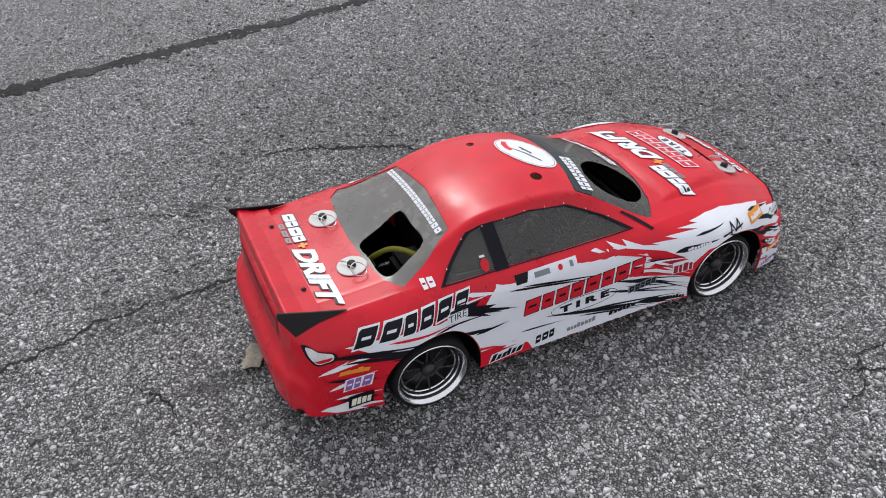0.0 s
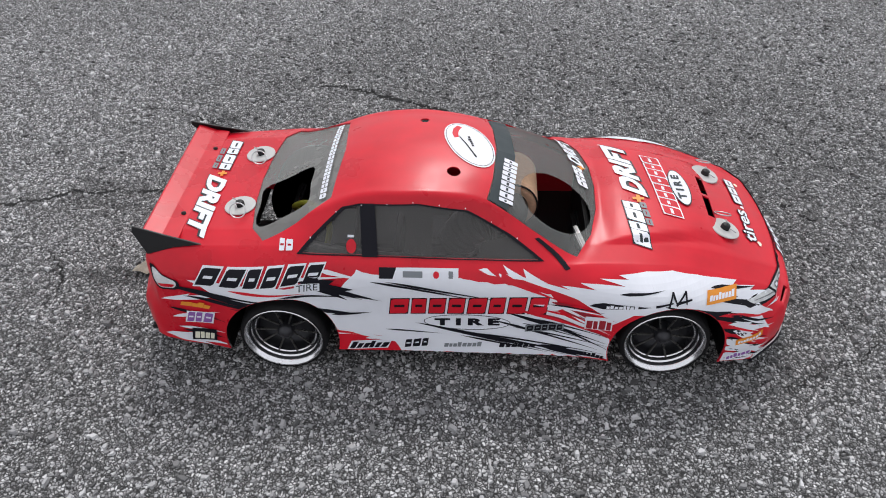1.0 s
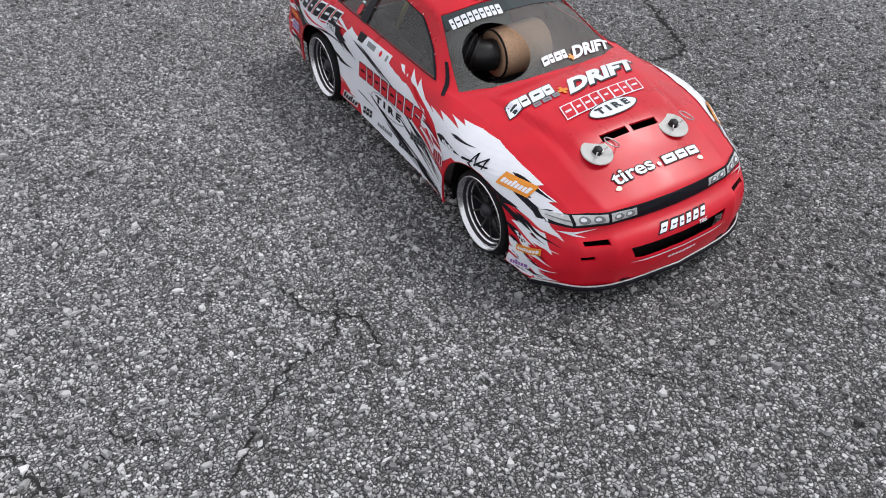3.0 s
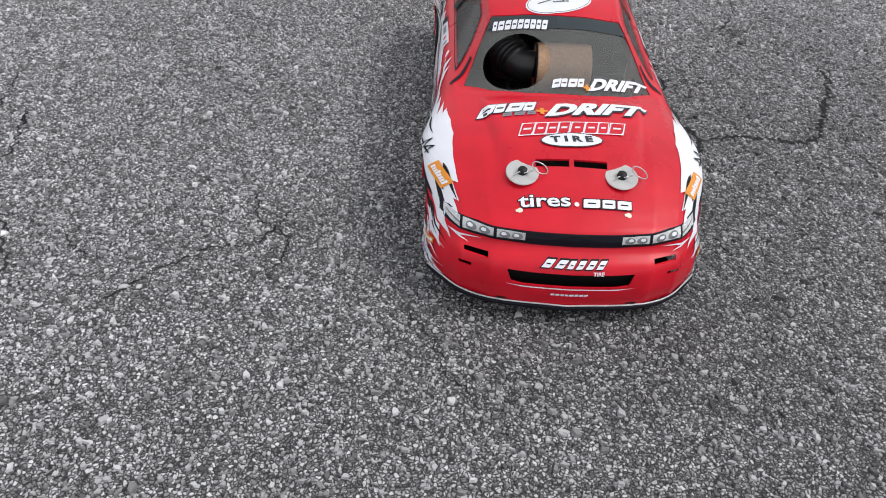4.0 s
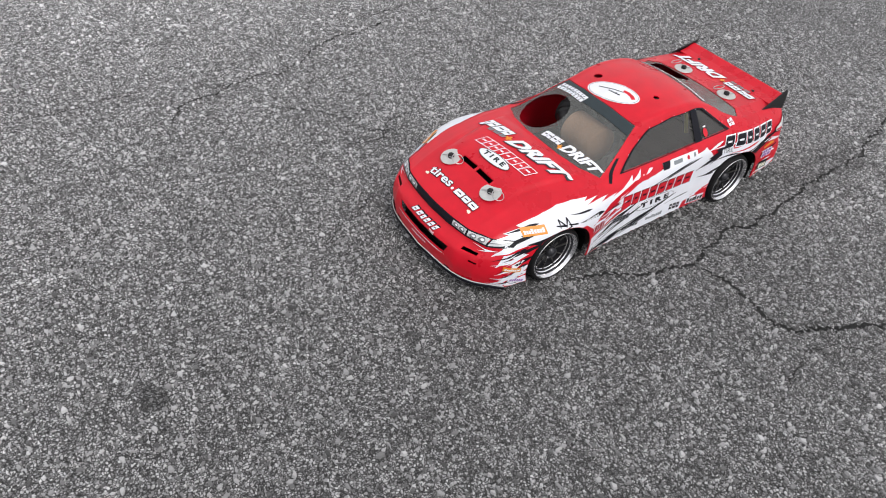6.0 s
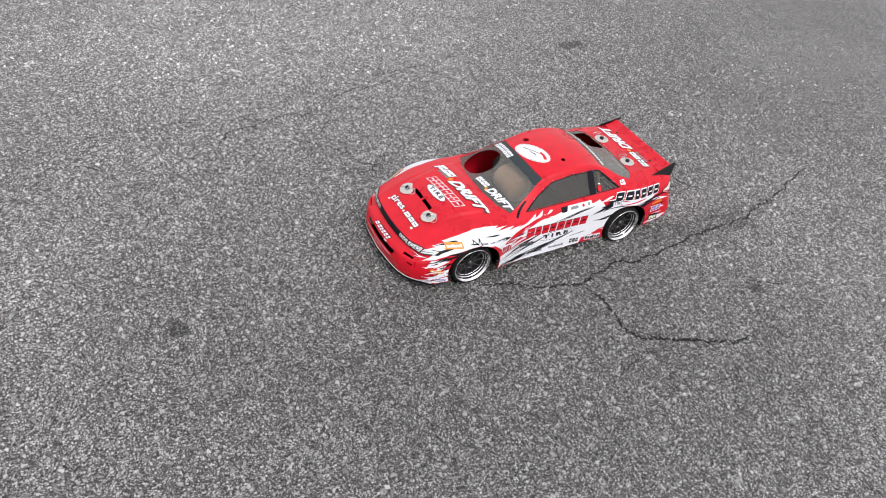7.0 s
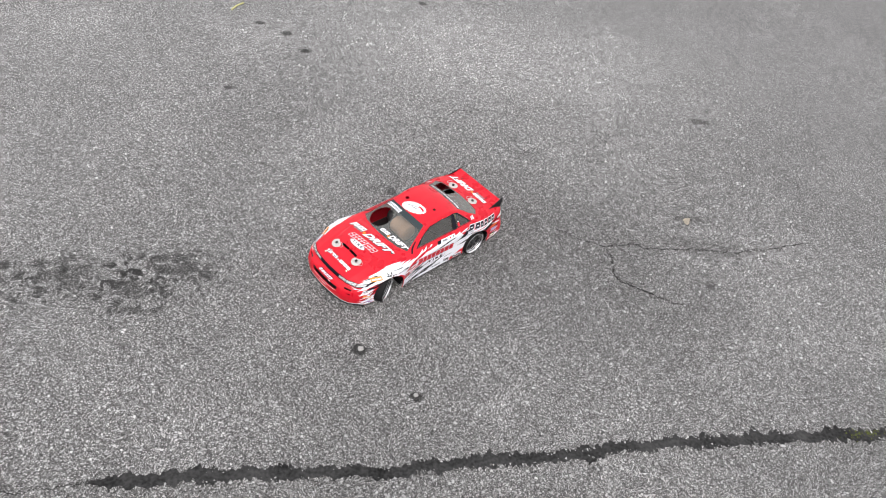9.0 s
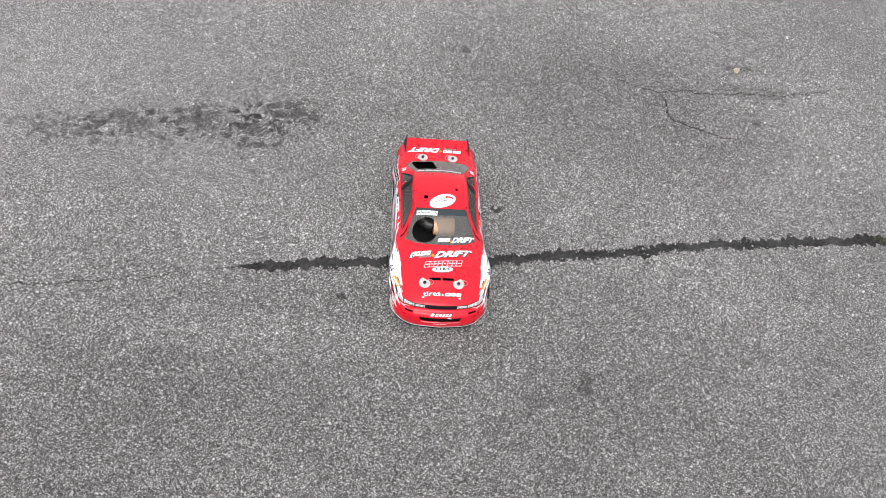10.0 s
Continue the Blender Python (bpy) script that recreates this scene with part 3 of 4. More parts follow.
REAR_LOOP = [(-.0840, -.0465), (-.0805, 0), (-.0840, .0465), (-.106, .0580), (-.128, .0672), (-.137, .0560), (-.141, .030), (-.1425, 0),
             (-.141, -.030), (-.137, -.0560), (-.128, -.0672), (-.106, -.0580)]
SIDE_LOOP = [(-.1026, .0936), (-.0745, .1150), (-.063, .1176), (-.0268, .1184), (.0040, .1132), (.0306, .1005), (.0515, .0880), (-.0051, .0897), (-.0627, .0920)]
SCREEN_HOLE = oval(.0628, -.0310, .0238, .0245, 36)
REAR_HOLE = rounded([(-.1035, -.005), (-.1022, -.024), (-.102, -.043), (-.118, -.0505), (-.1325, -.0545), (-.1365, -.049), (-.1375, -.030), (-.138, -.0115), (-.121, -.0075)], 4)
ROOF_HOLES = [oval(-.005, -.0300, .0045, .0045, 20), oval(-.0275, .0315, .0032, .0032, 20)]
SLOTS = [[(.1672, -.0232), (.1722, -.0232), (.1722, -.0015), (.1672, -.0015)], [(.1672, .0015), (.1722, .0015), (.1722, .0232), (.1672, .0232)]]
cuts += [cutter("top", SCREEN_LOOP, depth=.012), cutter("top", REAR_LOOP, depth=.012)]
cuts += [cutter("right", SIDE_LOOP), cutter("left", SIDE_LOOP)]
cuts += [cutter("top", h, depth=.008) for h in ROOF_HOLES + SLOTS]
INTAKE = [(-.040, .0425), (.040, .0425), (.037, .0345), (.030, .0335), (-.030, .0335), (-.037, .0345)]
cuts.append(cutter("front", INTAKE))
for s in (-1, 1):
    cuts.append(cutter("front", [(s * .052, .0490), (s * .067, .0486), (s * .067, .0460), (s * .052, .0462)][::s]))
    cuts.append(cutter("front", [(s * .0620, .0405), (s * .0700, .0403), (s * .0700, .0380), (s * .0620, .0380)][::s]))
shell_me = cut_shell(_bm, cuts)
shell = new("body_shell", shell_me)
shell.parent = rc_car
shell_me.polygons.foreach_set("use_smooth", [True] * len(shell_me.polygons))
shell_me.set_sharp_from_angle(angle=radians(40))


def wheel(name, x, s):
    bm = bmesh.new()
    lathe(bm, [(.0001, -.0030), (.0030, -.0030), (.0036, -.0042), (.0052, -.0050), (.0058, -.0075), (.0060, -.016)], 24)
    hub = part("wheel", bm, DARKMETAL, rc_car, "dark spoked wheel centre", True)
    bm = bmesh.new()
    lathe(bm, [(.0262, -.0002), (.0276, .0006), (.0292, -.0010), (.0300, -.0035), (.0303, -.012), (.0300, -.0215), (.0285, -.0245), (.0262, -.0240)], 56)
    part("tyre", bm, RUBBER, hub, "black hard-plastic drift tyre", True)
    bm = bmesh.new()
    lathe(bm, [(.0204, -.0080), (.0214, -.0076), (.0220, -.0056), (.0232, -.0050), (.0239, -.0026), (.0246, -.0012), (.0256, .0000), (.0264, .0008), (.0268, -.0004)], 56)
    part("rim", bm, CHROME, hub, "chrome dished rim with a stepped lip", True)
    # Two thin dark rings put the stepped chrome's dark reflections into colour.
    bm = bmesh.new()
    lathe(bm, [(.0231, -.0047), (.0236, -.0034), (.0239, -.0025), (.0237, -.0040)], 56)
    part("lip_line", bm, DARKMETAL, hub, smooth=True)
    bm = bmesh.new()
    lathe(bm, [(.0213, -.0079), (.0216, -.0066), (.0219, -.0053), (.0214, -.0060)], 56)
    part("step_line", bm, DARKMETAL, hub, smooth=True)
    bm = bmesh.new()
    lathe(bm, [(.0001, -.0180), (.0192, -.0182), (.0198, -.0120), (.0203, -.0100), (.0206, -.0079)], 48)
    part("barrel", bm, DARKMETAL, hub, "dark inner wheel barrel", True)
    spoke = None
    for k in range(10):
        bm = bmesh.new()
        lean = 7 if k % 2 else -7
        box(bm, (.0168, .0016, .0012), (.0135, -.0085, 0), .0003, Matrix.Rotation(radians(6), 4, "Z"))
        a = (k // 2) * 72 + (13 if k % 2 else -13)
        bmesh.ops.rotate(bm, cent=(.006, 0, 0), matrix=Matrix.Rotation(radians(lean), 3, "Y"), verts=bm.verts)
        bmesh.ops.rotate(bm, cent=(0, 0, 0), matrix=Matrix.Rotation(radians(a), 3, "Y"), verts=bm.verts)
        part("spoke", bm, SPOKE, hub)
    return hub


wheel_obs = {}
for nm, (x, s) in WHEELS.items():
    w = wheel(nm, x, s)
    wheel_obs[nm] = w


# ---- windows of the shell ----
def pane(name, face, loops, mat, label):
    ob = part(name, sticker_mesh(face, loops, -0.0007, 0.008), mat, shell, label, True)
    return ob


def grown(loop, k):
    ca, cb = sum(p[0] for p in loop) / len(loop), sum(p[1] for p in loop) / len(loop)
    return [(ca + (a - ca) * k, cb + (b - cb) * k) for a, b in loop]


pane("windscreen", "top", [grown(SCREEN_LOOP, 1.02), SCREEN_HOLE], SCREEN, "smoky clear windscreen with a round cooling hole")
pane("rear_window", "top", [grown(REAR_LOOP, 1.02), REAR_HOLE], REARGLASS, "smoky clear rear window with a cut-out")
for face in ("right", "left"):
    pane("side_window", face, [grown(SIDE_LOOP, 1.02)], SIDEGLASS, "dark smoked side window")


# ---- stickers ----
def sticker(name, face, loop, mat, lift=0.0004, label="", step=0.0035):
    bm = sticker_mesh(face, [loop], lift, step)
    if face in ("right", "left"):  # nothing hangs into the wheel arches
        for x in (.135, -.120):
            near = {v: math.hypot(v.co.x - x, v.co.z - .030) for v in bm.verts}
            inside = [f for f in bm.faces if all(near[v] < .0386 for v in f.verts)]
            bmesh.ops.delete(bm, geom=inside, context="FACES")
            for v in bm.verts:
                d = math.hypot(v.co.x - x, v.co.z - .030)
                if 1e-6 < d < .0386:
                    k = .0386 / d
                    v.co = on_skin(face, x + (v.co.x - x) * k, .030 + (v.co.z - .030) * k, lift + .00015)
        bmesh.ops.dissolve_degenerate(bm, dist=1e-5, edges=bm.edges)
        if not bm.faces:
            bm.free()
            return None
        # only the largest piece of a cut sticker stays
        todo, best = set(bm.faces), []
        while todo:
            piece, edge = [], [todo.pop()]
            while edge:
                f = edge.pop()
                piece.append(f)
                for e in f.edges:
                    for q in e.link_faces:
                        if q in todo:
                            todo.remove(q)
                            edge.append(q)
            best = max(best, piece, key=len)
        left = set(best)
        bmesh.ops.delete(bm, geom=[f for f in bm.faces if f not in left], context="FACES")
        bmesh.ops.delete(bm, geom=[e for e in bm.edges if not e.link_faces], context="EDGES")
        bmesh.ops.delete(bm, geom=[v for v in bm.verts if not v.link_faces], context="VERTS")
    return part(name, bm, mat, shell, label)


def frame_of(o, end, top):
    """Maps (s, t) from the unit square onto a slanted box."""
    o, u, v = np.array(o), np.array(end) - o, np.array(top) - o
    return lambda s, t: tuple(o + s * u + t * v)


def turned(o, end, top):
    """The same box, read from its other end (for the car's other flank)."""
    o, end, top = np.array(o), np.array(end), np.array(top)
    return tuple(end), tuple(o), tuple(top + end - o)


def blocks(name, face, o, end, top, n, mat, lean=0.15, gap=0.2, lift=0.0006, plate=None, margin=0.15, label="", edge=None, bold=.12):
    """A row of plain slabs that stands for a mark, each with an edge of another colour, or with a plate behind the row."""
    at = frame_of(o, end, top)
    o, end, top = np.array(o), np.array(end), np.array(top)
    rnd = random.Random(len(name) * 31 + n)
    wide, tall = np.linalg.norm(end - o) / n, np.linalg.norm(top - o)
    large = n > 1 and wide > .0045
    widths = np.array([1.0 if n == 1 else rnd.uniform(.78, 1.22) for _ in range(n)])
    stops = np.r_[0, np.cumsum(widths)] / widths.sum()
    bm = None
    for k in range(n):
        w = stops[k + 1] - stops[k]
        a, b = stops[k] + gap * w / 2, stops[k + 1] - gap * w / 2
        high = 1 if n == 1 or large else rnd.choice((1, .72, .72, .8))
        square = [(0, 0), (1, 0), (1, 1), (0, 1)]
        place = lambda ring: [at(a + (b - a) * u + lean * w * v, v * high) for u, v in ring]
        if edge:
            du, dv = bold, bold * wide / tall
            border = [((u - .5) * (1 + 2 * du) + .5, (v - .5) * (1 + 2 * dv) + .5) for u, v in square]
            sticker(name + "_edge", face, place(border), edge, lift - .00012)
        slit = rnd.uniform(.22, .34)  # large bars have a short slit and one clipped corner
        rings = [[(0, 0), (.88, 0), (1, .10), (1, 1), (.12, 1), (0, .90)], [(.5 - slit, .43), (.5 + slit, .43), (.5 + slit, .60), (.5 - slit, .60)]] if large else [square]
        sheet = flat_fill([place(r) for r in rings], .0035)
        if large or n == 1:
            part(name, sticker_mesh(face, None, lift, sheet=sheet), mat, shell, label)
            continue
        me = mesh_of(sheet, "row")
        bm = bm or bmesh.new()
        bm.from_mesh(me)
        bpy.data.meshes.remove(me)
    if bm:
        part(name, sticker_mesh(face, None, lift, sheet=bm), mat, shell, label)
    if plate:
        m = margin
        mm = m * tall / np.linalg.norm(end - o)
        sticker(name + "_plate", face, [at(-mm, -m), at(1 + mm, -m), at(1 + mm + lean / n, 1 + m), at(-mm + lean / n, 1 + m)], plate, lift - 0.00015)


def grid_cut(bm, step=0.0035):
    for ax in (0, 1):
        lo, hi = min(v.co[ax] for v in bm.verts), max(v.co[ax] for v in bm.verts)
        k = math.ceil(lo / step)
        while k * step < hi:
            co, no = Vector((0, 0, 0)), Vector((0, 0, 0))
            co[ax], no[ax] = k * step, 1
            bmesh.ops.bisect_plane(bm, geom=bm.verts[:] + bm.edges[:] + bm.faces[:], plane_co=co, plane_no=no, dist=1e-6)
            k += 1
    return bm


def word_sheet(word, bold=0.02):
    cu = bpy.data.curves.new("word", "FONT")
    cu.body, cu.offset, cu.resolution_u = word, bold, 3
    ob = bpy.data.objects.new("word", cu)
    scene.collection.objects.link(ob)
    bpy.context.view_layer.update()
    me = bpy.data.meshes.new_from_object(ob.evaluated_get(bpy.context.evaluated_depsgraph_get()))
    bpy.data.objects.remove(ob)
    bm = bmesh.new()
    bm.from_mesh(me)
    lo = [min(v.co[i] for v in bm.verts) for i in (0, 1)]
    hi = [max(v.co[i] for v in bm.verts) for i in (0, 1)]
    for v in bm.verts:
        v.co = Vector(((v.co.x - lo[0]) / (hi[0] - lo[0]), (v.co.y - lo[1]) / (hi[1] - lo[1]), 0))
    return bm


def lettering(name, face, o, end, top, word, mat, lean=0.0, bold=0.02, lift=0.0006, label=""):
    at = frame_of(o, end, top)
    bm = word_sheet(word, bold)
    for v in bm.verts:
        v.co = Vector((*at(v.co.x + lean * (v.co.y - .5), v.co.y), 0))
    part(name, sticker_mesh(face, None, lift, sheet=grid_cut(bm)), mat, shell, label)


def shard(face, x0, z0, x1, z1, w, mat, lift=0.0005, fork=0):
    """A jagged tapered streak, with side barbs."""
    a, b = np.array((x0, z0)), np.array((x1, z1))
    d = b - a
    n = np.array((-d[1], d[0])) / np.linalg.norm(d)
    pts = [a, a + d * .10 + n * w * .34, a + d * .24 + n * w * .5]
    if fork:
        pts += [a + d * .46 + n * w * .78, a + d * .40 + n * w * .36, a + d * .72 + n * w * .42, a + d * .62 + n * w * .14]
    pts += [b, a + d * .55 - n * w * .34]
    if fork:
        pts += [a + d * .68 - n * w * .62, a + d * .38 - n * w * .5]
    pts += [a + d * .22 - n * w * .42, a + d * .08 - n * w * .14]
    sticker("streak", face, [tuple(p) for p in pts], mat, lift)


def jagged(loop, tooth, seed):
    """Breaks long edges of a loop into uneven teeth."""
    rnd = random.Random(seed)
    out = []
    for p, q in zip(loop, loop[1:] + loop[:1]):
        p, q = np.array(p), np.array(q)
        d = q - p
        ln = np.linalg.norm(d)
        out.append(tuple(p))
        k = int(ln / (tooth * 4))
        n = np.array((-d[1], d[0])) / max(ln, 1e-9)
        for i in range(k):
            f = (i + .35 + .4 * rnd.random()) / k
            out.append(tuple(p + d * f + n * tooth * rnd.uniform(-.5, .5)))
    return out


FLANK = [(-.1774, .0773), (-.1397, .0776), (-.0923, .0740), (-.0790, .0712), (-.0660, .0862), (-.0560, .0835), (-.0338, .0822), (.0021, .0805), (.0308, .0770),
         (.0578, .0716), (.0673, .0616), (.0600, .0590), (.0844, .0494), (.0780, .0470), (.0969, .0410), (.0985, .0212), (-.0400, .0212), (-.0440, .0292),
         (-.0640, .0318), (-.0600, .0338), (-.0890, .0362), (-.0930, .0480), (-.0960, .0545), (-.1155, .0655), (-.1416, .0650), (-.1599, .0686)]
FENDER = [(.0110, .0852), (.0310, .0826), (.0270, .0868), (.0420, .0808), (.0400, .0852), (.0560, .0778), (.0700, .0745), (.0640, .0770), (.0860, .0755), (.0760, .0785),
          (.1040, .0782), (.0880, .0806), (.1060, .0806), (.1000, .0820), (.1180, .0827), (.1342, .0817), (.1500, .0787), (.1640, .0751), (.1770, .0712), (.1740, .0704), (.1900, .0660), (.1860, .0652), (.1990, .0618), (.1950, .0602), (.2030, .0588), (.1900, .0600), (.2050, .0480),
          (.1940, .0520), (.2030, .0385), (.1900, .0470), (.1800, .0478), (.1680, .0545), (.1500, .0640), (.1300, .0655), (.1100, .0630), (.0971, .0528),
          (.0907, .0600), (.0746, .0690), (.0560, .0750), (.0400, .0800)]
STREAKS = [  # colour, from, to, width, barbs
    (WHITE, .164, .0225, .207, .0190, .0085, 0), (WHITE, .168, .0300, .207, .0260, .0050, 1),
    (WHITE, .176, .0440, .204, .0300, .0050, 1), (WHITE, .186, .0300, .206, .0185, .0045, 0), (WHITE, .172, .0500, .206, .0400, .0040, 1), (BLACK, .180, .0350, .205, .0240, .0024, 0), (BLACK, .176, .0290, .203, .0180, .0022, 0), (BLACK, .172, .0560, .206, .0440, .0022, 0),
    (BLACK, -.196, .0730, -.078, .0560, .0040, 1), (BLACK, -.182, .0660, -.095, .0575, .0030, 0), (BLACK, -.104, .0790, -.056, .0660, .0090, 1),
    (BLACK, -.099, .0560, -.066, .0530, .0040, 0), (BLACK, -.048, .0790, .030, .0650, .0018, 0), (BLACK, -.042, .0765, .012, .0660, .0015, 0),
    (BLACK, -.030, .0460, .075, .0220, .0026, 1), (BLACK, -.012, .0420, .097, .0205, .0022, 0), (BLACK, .020, .0500, .092, .0290, .0022, 0),
    (BLACK, .030, .0560, .098, .0350, .0030, 1), (BLACK, .050, .0300, .099, .0212, .0050, 1), (BLACK, .082, .0655, .120, .0695, .0046, 0),
    (BLACK, .150, .0640, .198, .0440, .0050, 1), (BLACK, .168, .0470, .202, .0330, .0040, 0), (BLACK, .172, .0400, .200, .0260, .0030, 0),
    (BLACK, .174, .0205, .201, .0220, .0042, 0), (BLACK, .140, .0680, .178, .0560, .0022, 0), (DARKRED, .058, .0660, .098, .0540, .0040, 1),
    (WHITE, .060, .0640, .099, .0475, .0022, 0), (DARKRED, .052, .0560, .097, .0420, .0030, 0), (RED, .036, .0590, .092, .0440, .0030, 0),
    (RED, .016, .0860, .066, .0660, .0040, 0), (WHITE, .012, .0850, .040, .0800, .0030, 0), (WHITE, -.092, .0860, -.060, .0800, .0030, 0),
    (WHITE, -.112, .0800, -.070, .0820, .0022, 0), (WHITE, -.201, .0330, -.152, .0265, .0070, 1), (WHITE, -.193, .0480, -.158, .0560, .0030, 0),
    (WHITE, -.198, .0620, -.150, .0690, .0035, 1), (WHITE, -.190, .0400, -.156, .0380, .0026, 0), (BLACK, -.188, .0375, -.156, .0325, .0024, 0),
    (BLACK, -.194, .0560, -.154, .0480, .0026, 0), (WHITE, -.072, .0370, -.036, .0290, .0026, 0), (RED, -.090, .0385, -.052, .0340, .0022, 0), (BLACK, -.085, .0520, -.058, .0545, .0026, 0), (BLACK, -.050, .0400, -.012, .0372, .0014, 0),
    (WHITE, .168, .0380, .201, .0240, .0055, 1), (WHITE, .168, .0230, .198, .0205, .0040, 0), (RED, .166, .0520, .200, .0360, .0040, 0),
    (RED, .164, .0580, .204, .0490, .0028, 0),
    (BLACK, -.170, .0705, -.100, .0640, .0016, 0), (BLACK, -.150, .0600, -.100, .0610, .0018, 0), (BLACK, -.058, .0790, -.004, .0700, .0018, 0),
    (BLACK, -.090, .0735, -.050, .0640, .0030, 1), (BLACK, .000, .0360, .060, .0240, .0016, 0), (BLACK, .060, .0480, .098, .0300, .0020, 0), (BLACK, .040, .0480, .080, .0385, .0015, 0),
    (BLACK, .128, .0700, .160, .0600, .0020, 0), (BLACK, .160, .0690, .196, .0560, .0028, 1), (DARKRED, .066, .0600, .098, .0470, .0030, 0), (RED, .070, .0640, .100, .0560, .0035, 0),
    (WHITE, .072, .0560, .098, .0440, .0016, 0), (BLACK, .010, .0385, .098, .0255, .0016, 0), (BLACK, .034, .0445, .099, .0330, .0014, 0), (BLACK, .046, .0520, .098, .0415, .0016, 0), (RED, .050, .0600, .099, .0500, .0018, 0),
    (WHITE, .044, .0640, .098, .0590, .0022, 0), (BLACK, .056, .0640, .094, .0610, .0014, 0), (BLACK, -.118, .0690, -.070, .0672, .0020, 0), (BLACK, .100, .0745, .128, .0770, .0016, 0), (BLACK, .158, .0735, .190, .0655, .0020, 0), (RED, -.150, .0735, -.100, .0700, .0022, 0)]
for face in ("right", "left"):
    sticker("flank_flash", face, jagged(FLANK, .0014, 3), WHITE, .0003, "jagged white flash sticker", .0026)
    sticker("fender_flash", face, FENDER, WHITE, .0004, "jagged white flash sticker", .0022)
    for i, (mat, x0, z0, x1, z1, w, fork) in enumerate(STREAKS):
        shard(face, x0, z0, x1, z1, w, mat, .00052 + .00002 * (i % 5), fork)
    # dark frame and middle post of the side windows
    ring = sticker_mesh(face, [grown(SIDE_LOOP, 1.025), grown(SIDE_LOOP, .975)], .0005)
    part("window_trim", ring, BLACK, shell)
    sticker("window_post", face, [(-.0640, .1178), (-.0625, .0915), (-.0523, .0911), (-.0545, .1184)], BLACK, .0006)
    sticker("pillar_stripe", face, [(.0470, .0975), (.0500, .0975), (.0700, .0845), (.0670, .0840)], BLACK, .0004)
    way = (lambda *b: b) if face == "right" else turned

    def mark(name, o, end, top, n, mat, **kw):
        blocks(name, face, *way(o, end, top), n, mat, **kw)

    mark("tyre_maker_mark", (-.1745, .0748), (-.0900, .0784), (-.1735, .0852), 6, BLACK, lean=.35, gap=.26, edge=WHITE, bold=.08)
    sticker("tire_plate", face, [(-.1068, .0710), (-.0905, .0720), (-.0900, .0778), (-.1062, .0776)], WHITE, .00075)
    lettering("tire_word", face, *way((-.1058, .0719), (-.0917, .0729), (-.1052, .0768)), "TIRE", TEAL, bold=0, lift=.0009)
    mark("sponsor_mark", (-.0477, .0535), (.0565, .0564), (-.0474, .0660), 8, RED, lean=.1, gap=.2, edge=BLACK, bold=.05)
    lettering("tire_word", face, *way((-.0170, .0440), (.0258, .0454), (-.0169, .0500)), "T I R E", BLACK, bold=.06, lift=.0007)
    pill = oval(.0044, .0474, .0285, .0064, 32)
    part("pill_outline", sticker_mesh(face, [pill, oval(.0044, .0474, .0280, .0059, 32)], .0006), BLACK, shell)
    sticker("pill_ground", face, pill, WHITE, .0005)
    # name plate: black corner, white plate, red sun, figure box
    at = frame_of(*way((-.0515, .0805), (-.0010, .0790), (-.0515, .0872)))
    sticker("name_plate", face, [at(0, 0), at(1, 0), at(1, 1), at(0, 1)], WHITE, .0005)
    sticker("name_plate_corner", face, [at(0, .1), at(.17, .1), at(.22, 1), at(0, 1)], BLACK, .0006)
    blocks("name_bar", face, at(.27, .25), at(.58, .25), at(.27, .75), 1, GREYV, lean=0)
    c = at(.72, .5)
    sticker("red_disc", face, oval(c[0], c[1], .0019, .0019, 16), RED, .0006)
    blocks("figure_bar", face, at(.87, .25), at(.94, .25), at(.87, .8), 1, GREYV, lean=0)
    mark("shop_mark", (-.0760, .0228), (-.0500, .0245), (-.0750, .0285), 6, BLACK, lean=.5, plate=WHITE)
    mark("parts_mark", (-.0384, .0245), (-.0218, .0265), (-.0380, .0310), 3, BLACK, plate=WHITE)
    mark("brake_mark", (-.0115, .0258), (.0140, .0272), (-.0114, .0296), 8, GREYV)
    mark("seat_mark", (.0253, .0268), (.0498, .0283), (.0253, .0302), 6, BLACK)
    mark("wheel_mark", (.0429, .0418), (.0666, .0445), (.0427, .0462), 5, BLACK, plate=GREYV, lift=.0010)
    mark("dealer_mark", (.0642, .0250), (.0945, .0212), (.0646, .0290), 12, BLACK)
    mark("damper_mark", (.0809, .0480), (.0970, .0490), (.0805, .0570), 4, DARKRED, plate=WHITE, margin=.05, lift=.0011)
    mark("shop_address_bar", (.0925, .0652), (.1120, .0674), (.0923, .0675), 8, WHITE, lift=.0008)
    mark("maker_mark", (.1560, .0688), (.1740, .0662), (.1563, .0715), 8, WHITE, plate=ORANGE, margin=.55, lift=.0011)
    mark("maker_mark", (.1810, .0330), (.1960, .0372), (.1806, .0352), 8, WHITE, plate=ORANGE, margin=.5, lift=.0011)
    mark("oil_mark", (.1760, .0192), (.1910, .0240), (.1752, .0225), 6, PURPLE, plate=WHITE, margin=.25, lift=.0011)
    mark("oil_mark", (-.1850, .0588), (-.1650, .0575), (-.1835, .0628), 5, ORANGE, gap=.02, lift=.0011)
    mark("damper_mark", (-.1835, .0455), (-.1650, .0460), (-.1825, .0535), 3, PURPLE, lean=.3, plate=WHITE, margin=.08, lift=.0011)
    mark("tool_mark", (-.1810, .0305), (-.1665, .0310), (-.1800, .0380), 4, CREAM, plate=BLACK, margin=.2, lift=.0011)
    mark("letter_mark", (-.1163, .0944), (-.1065, .0946), (-.1168, .0982), 2, WHITE, lean=.05)
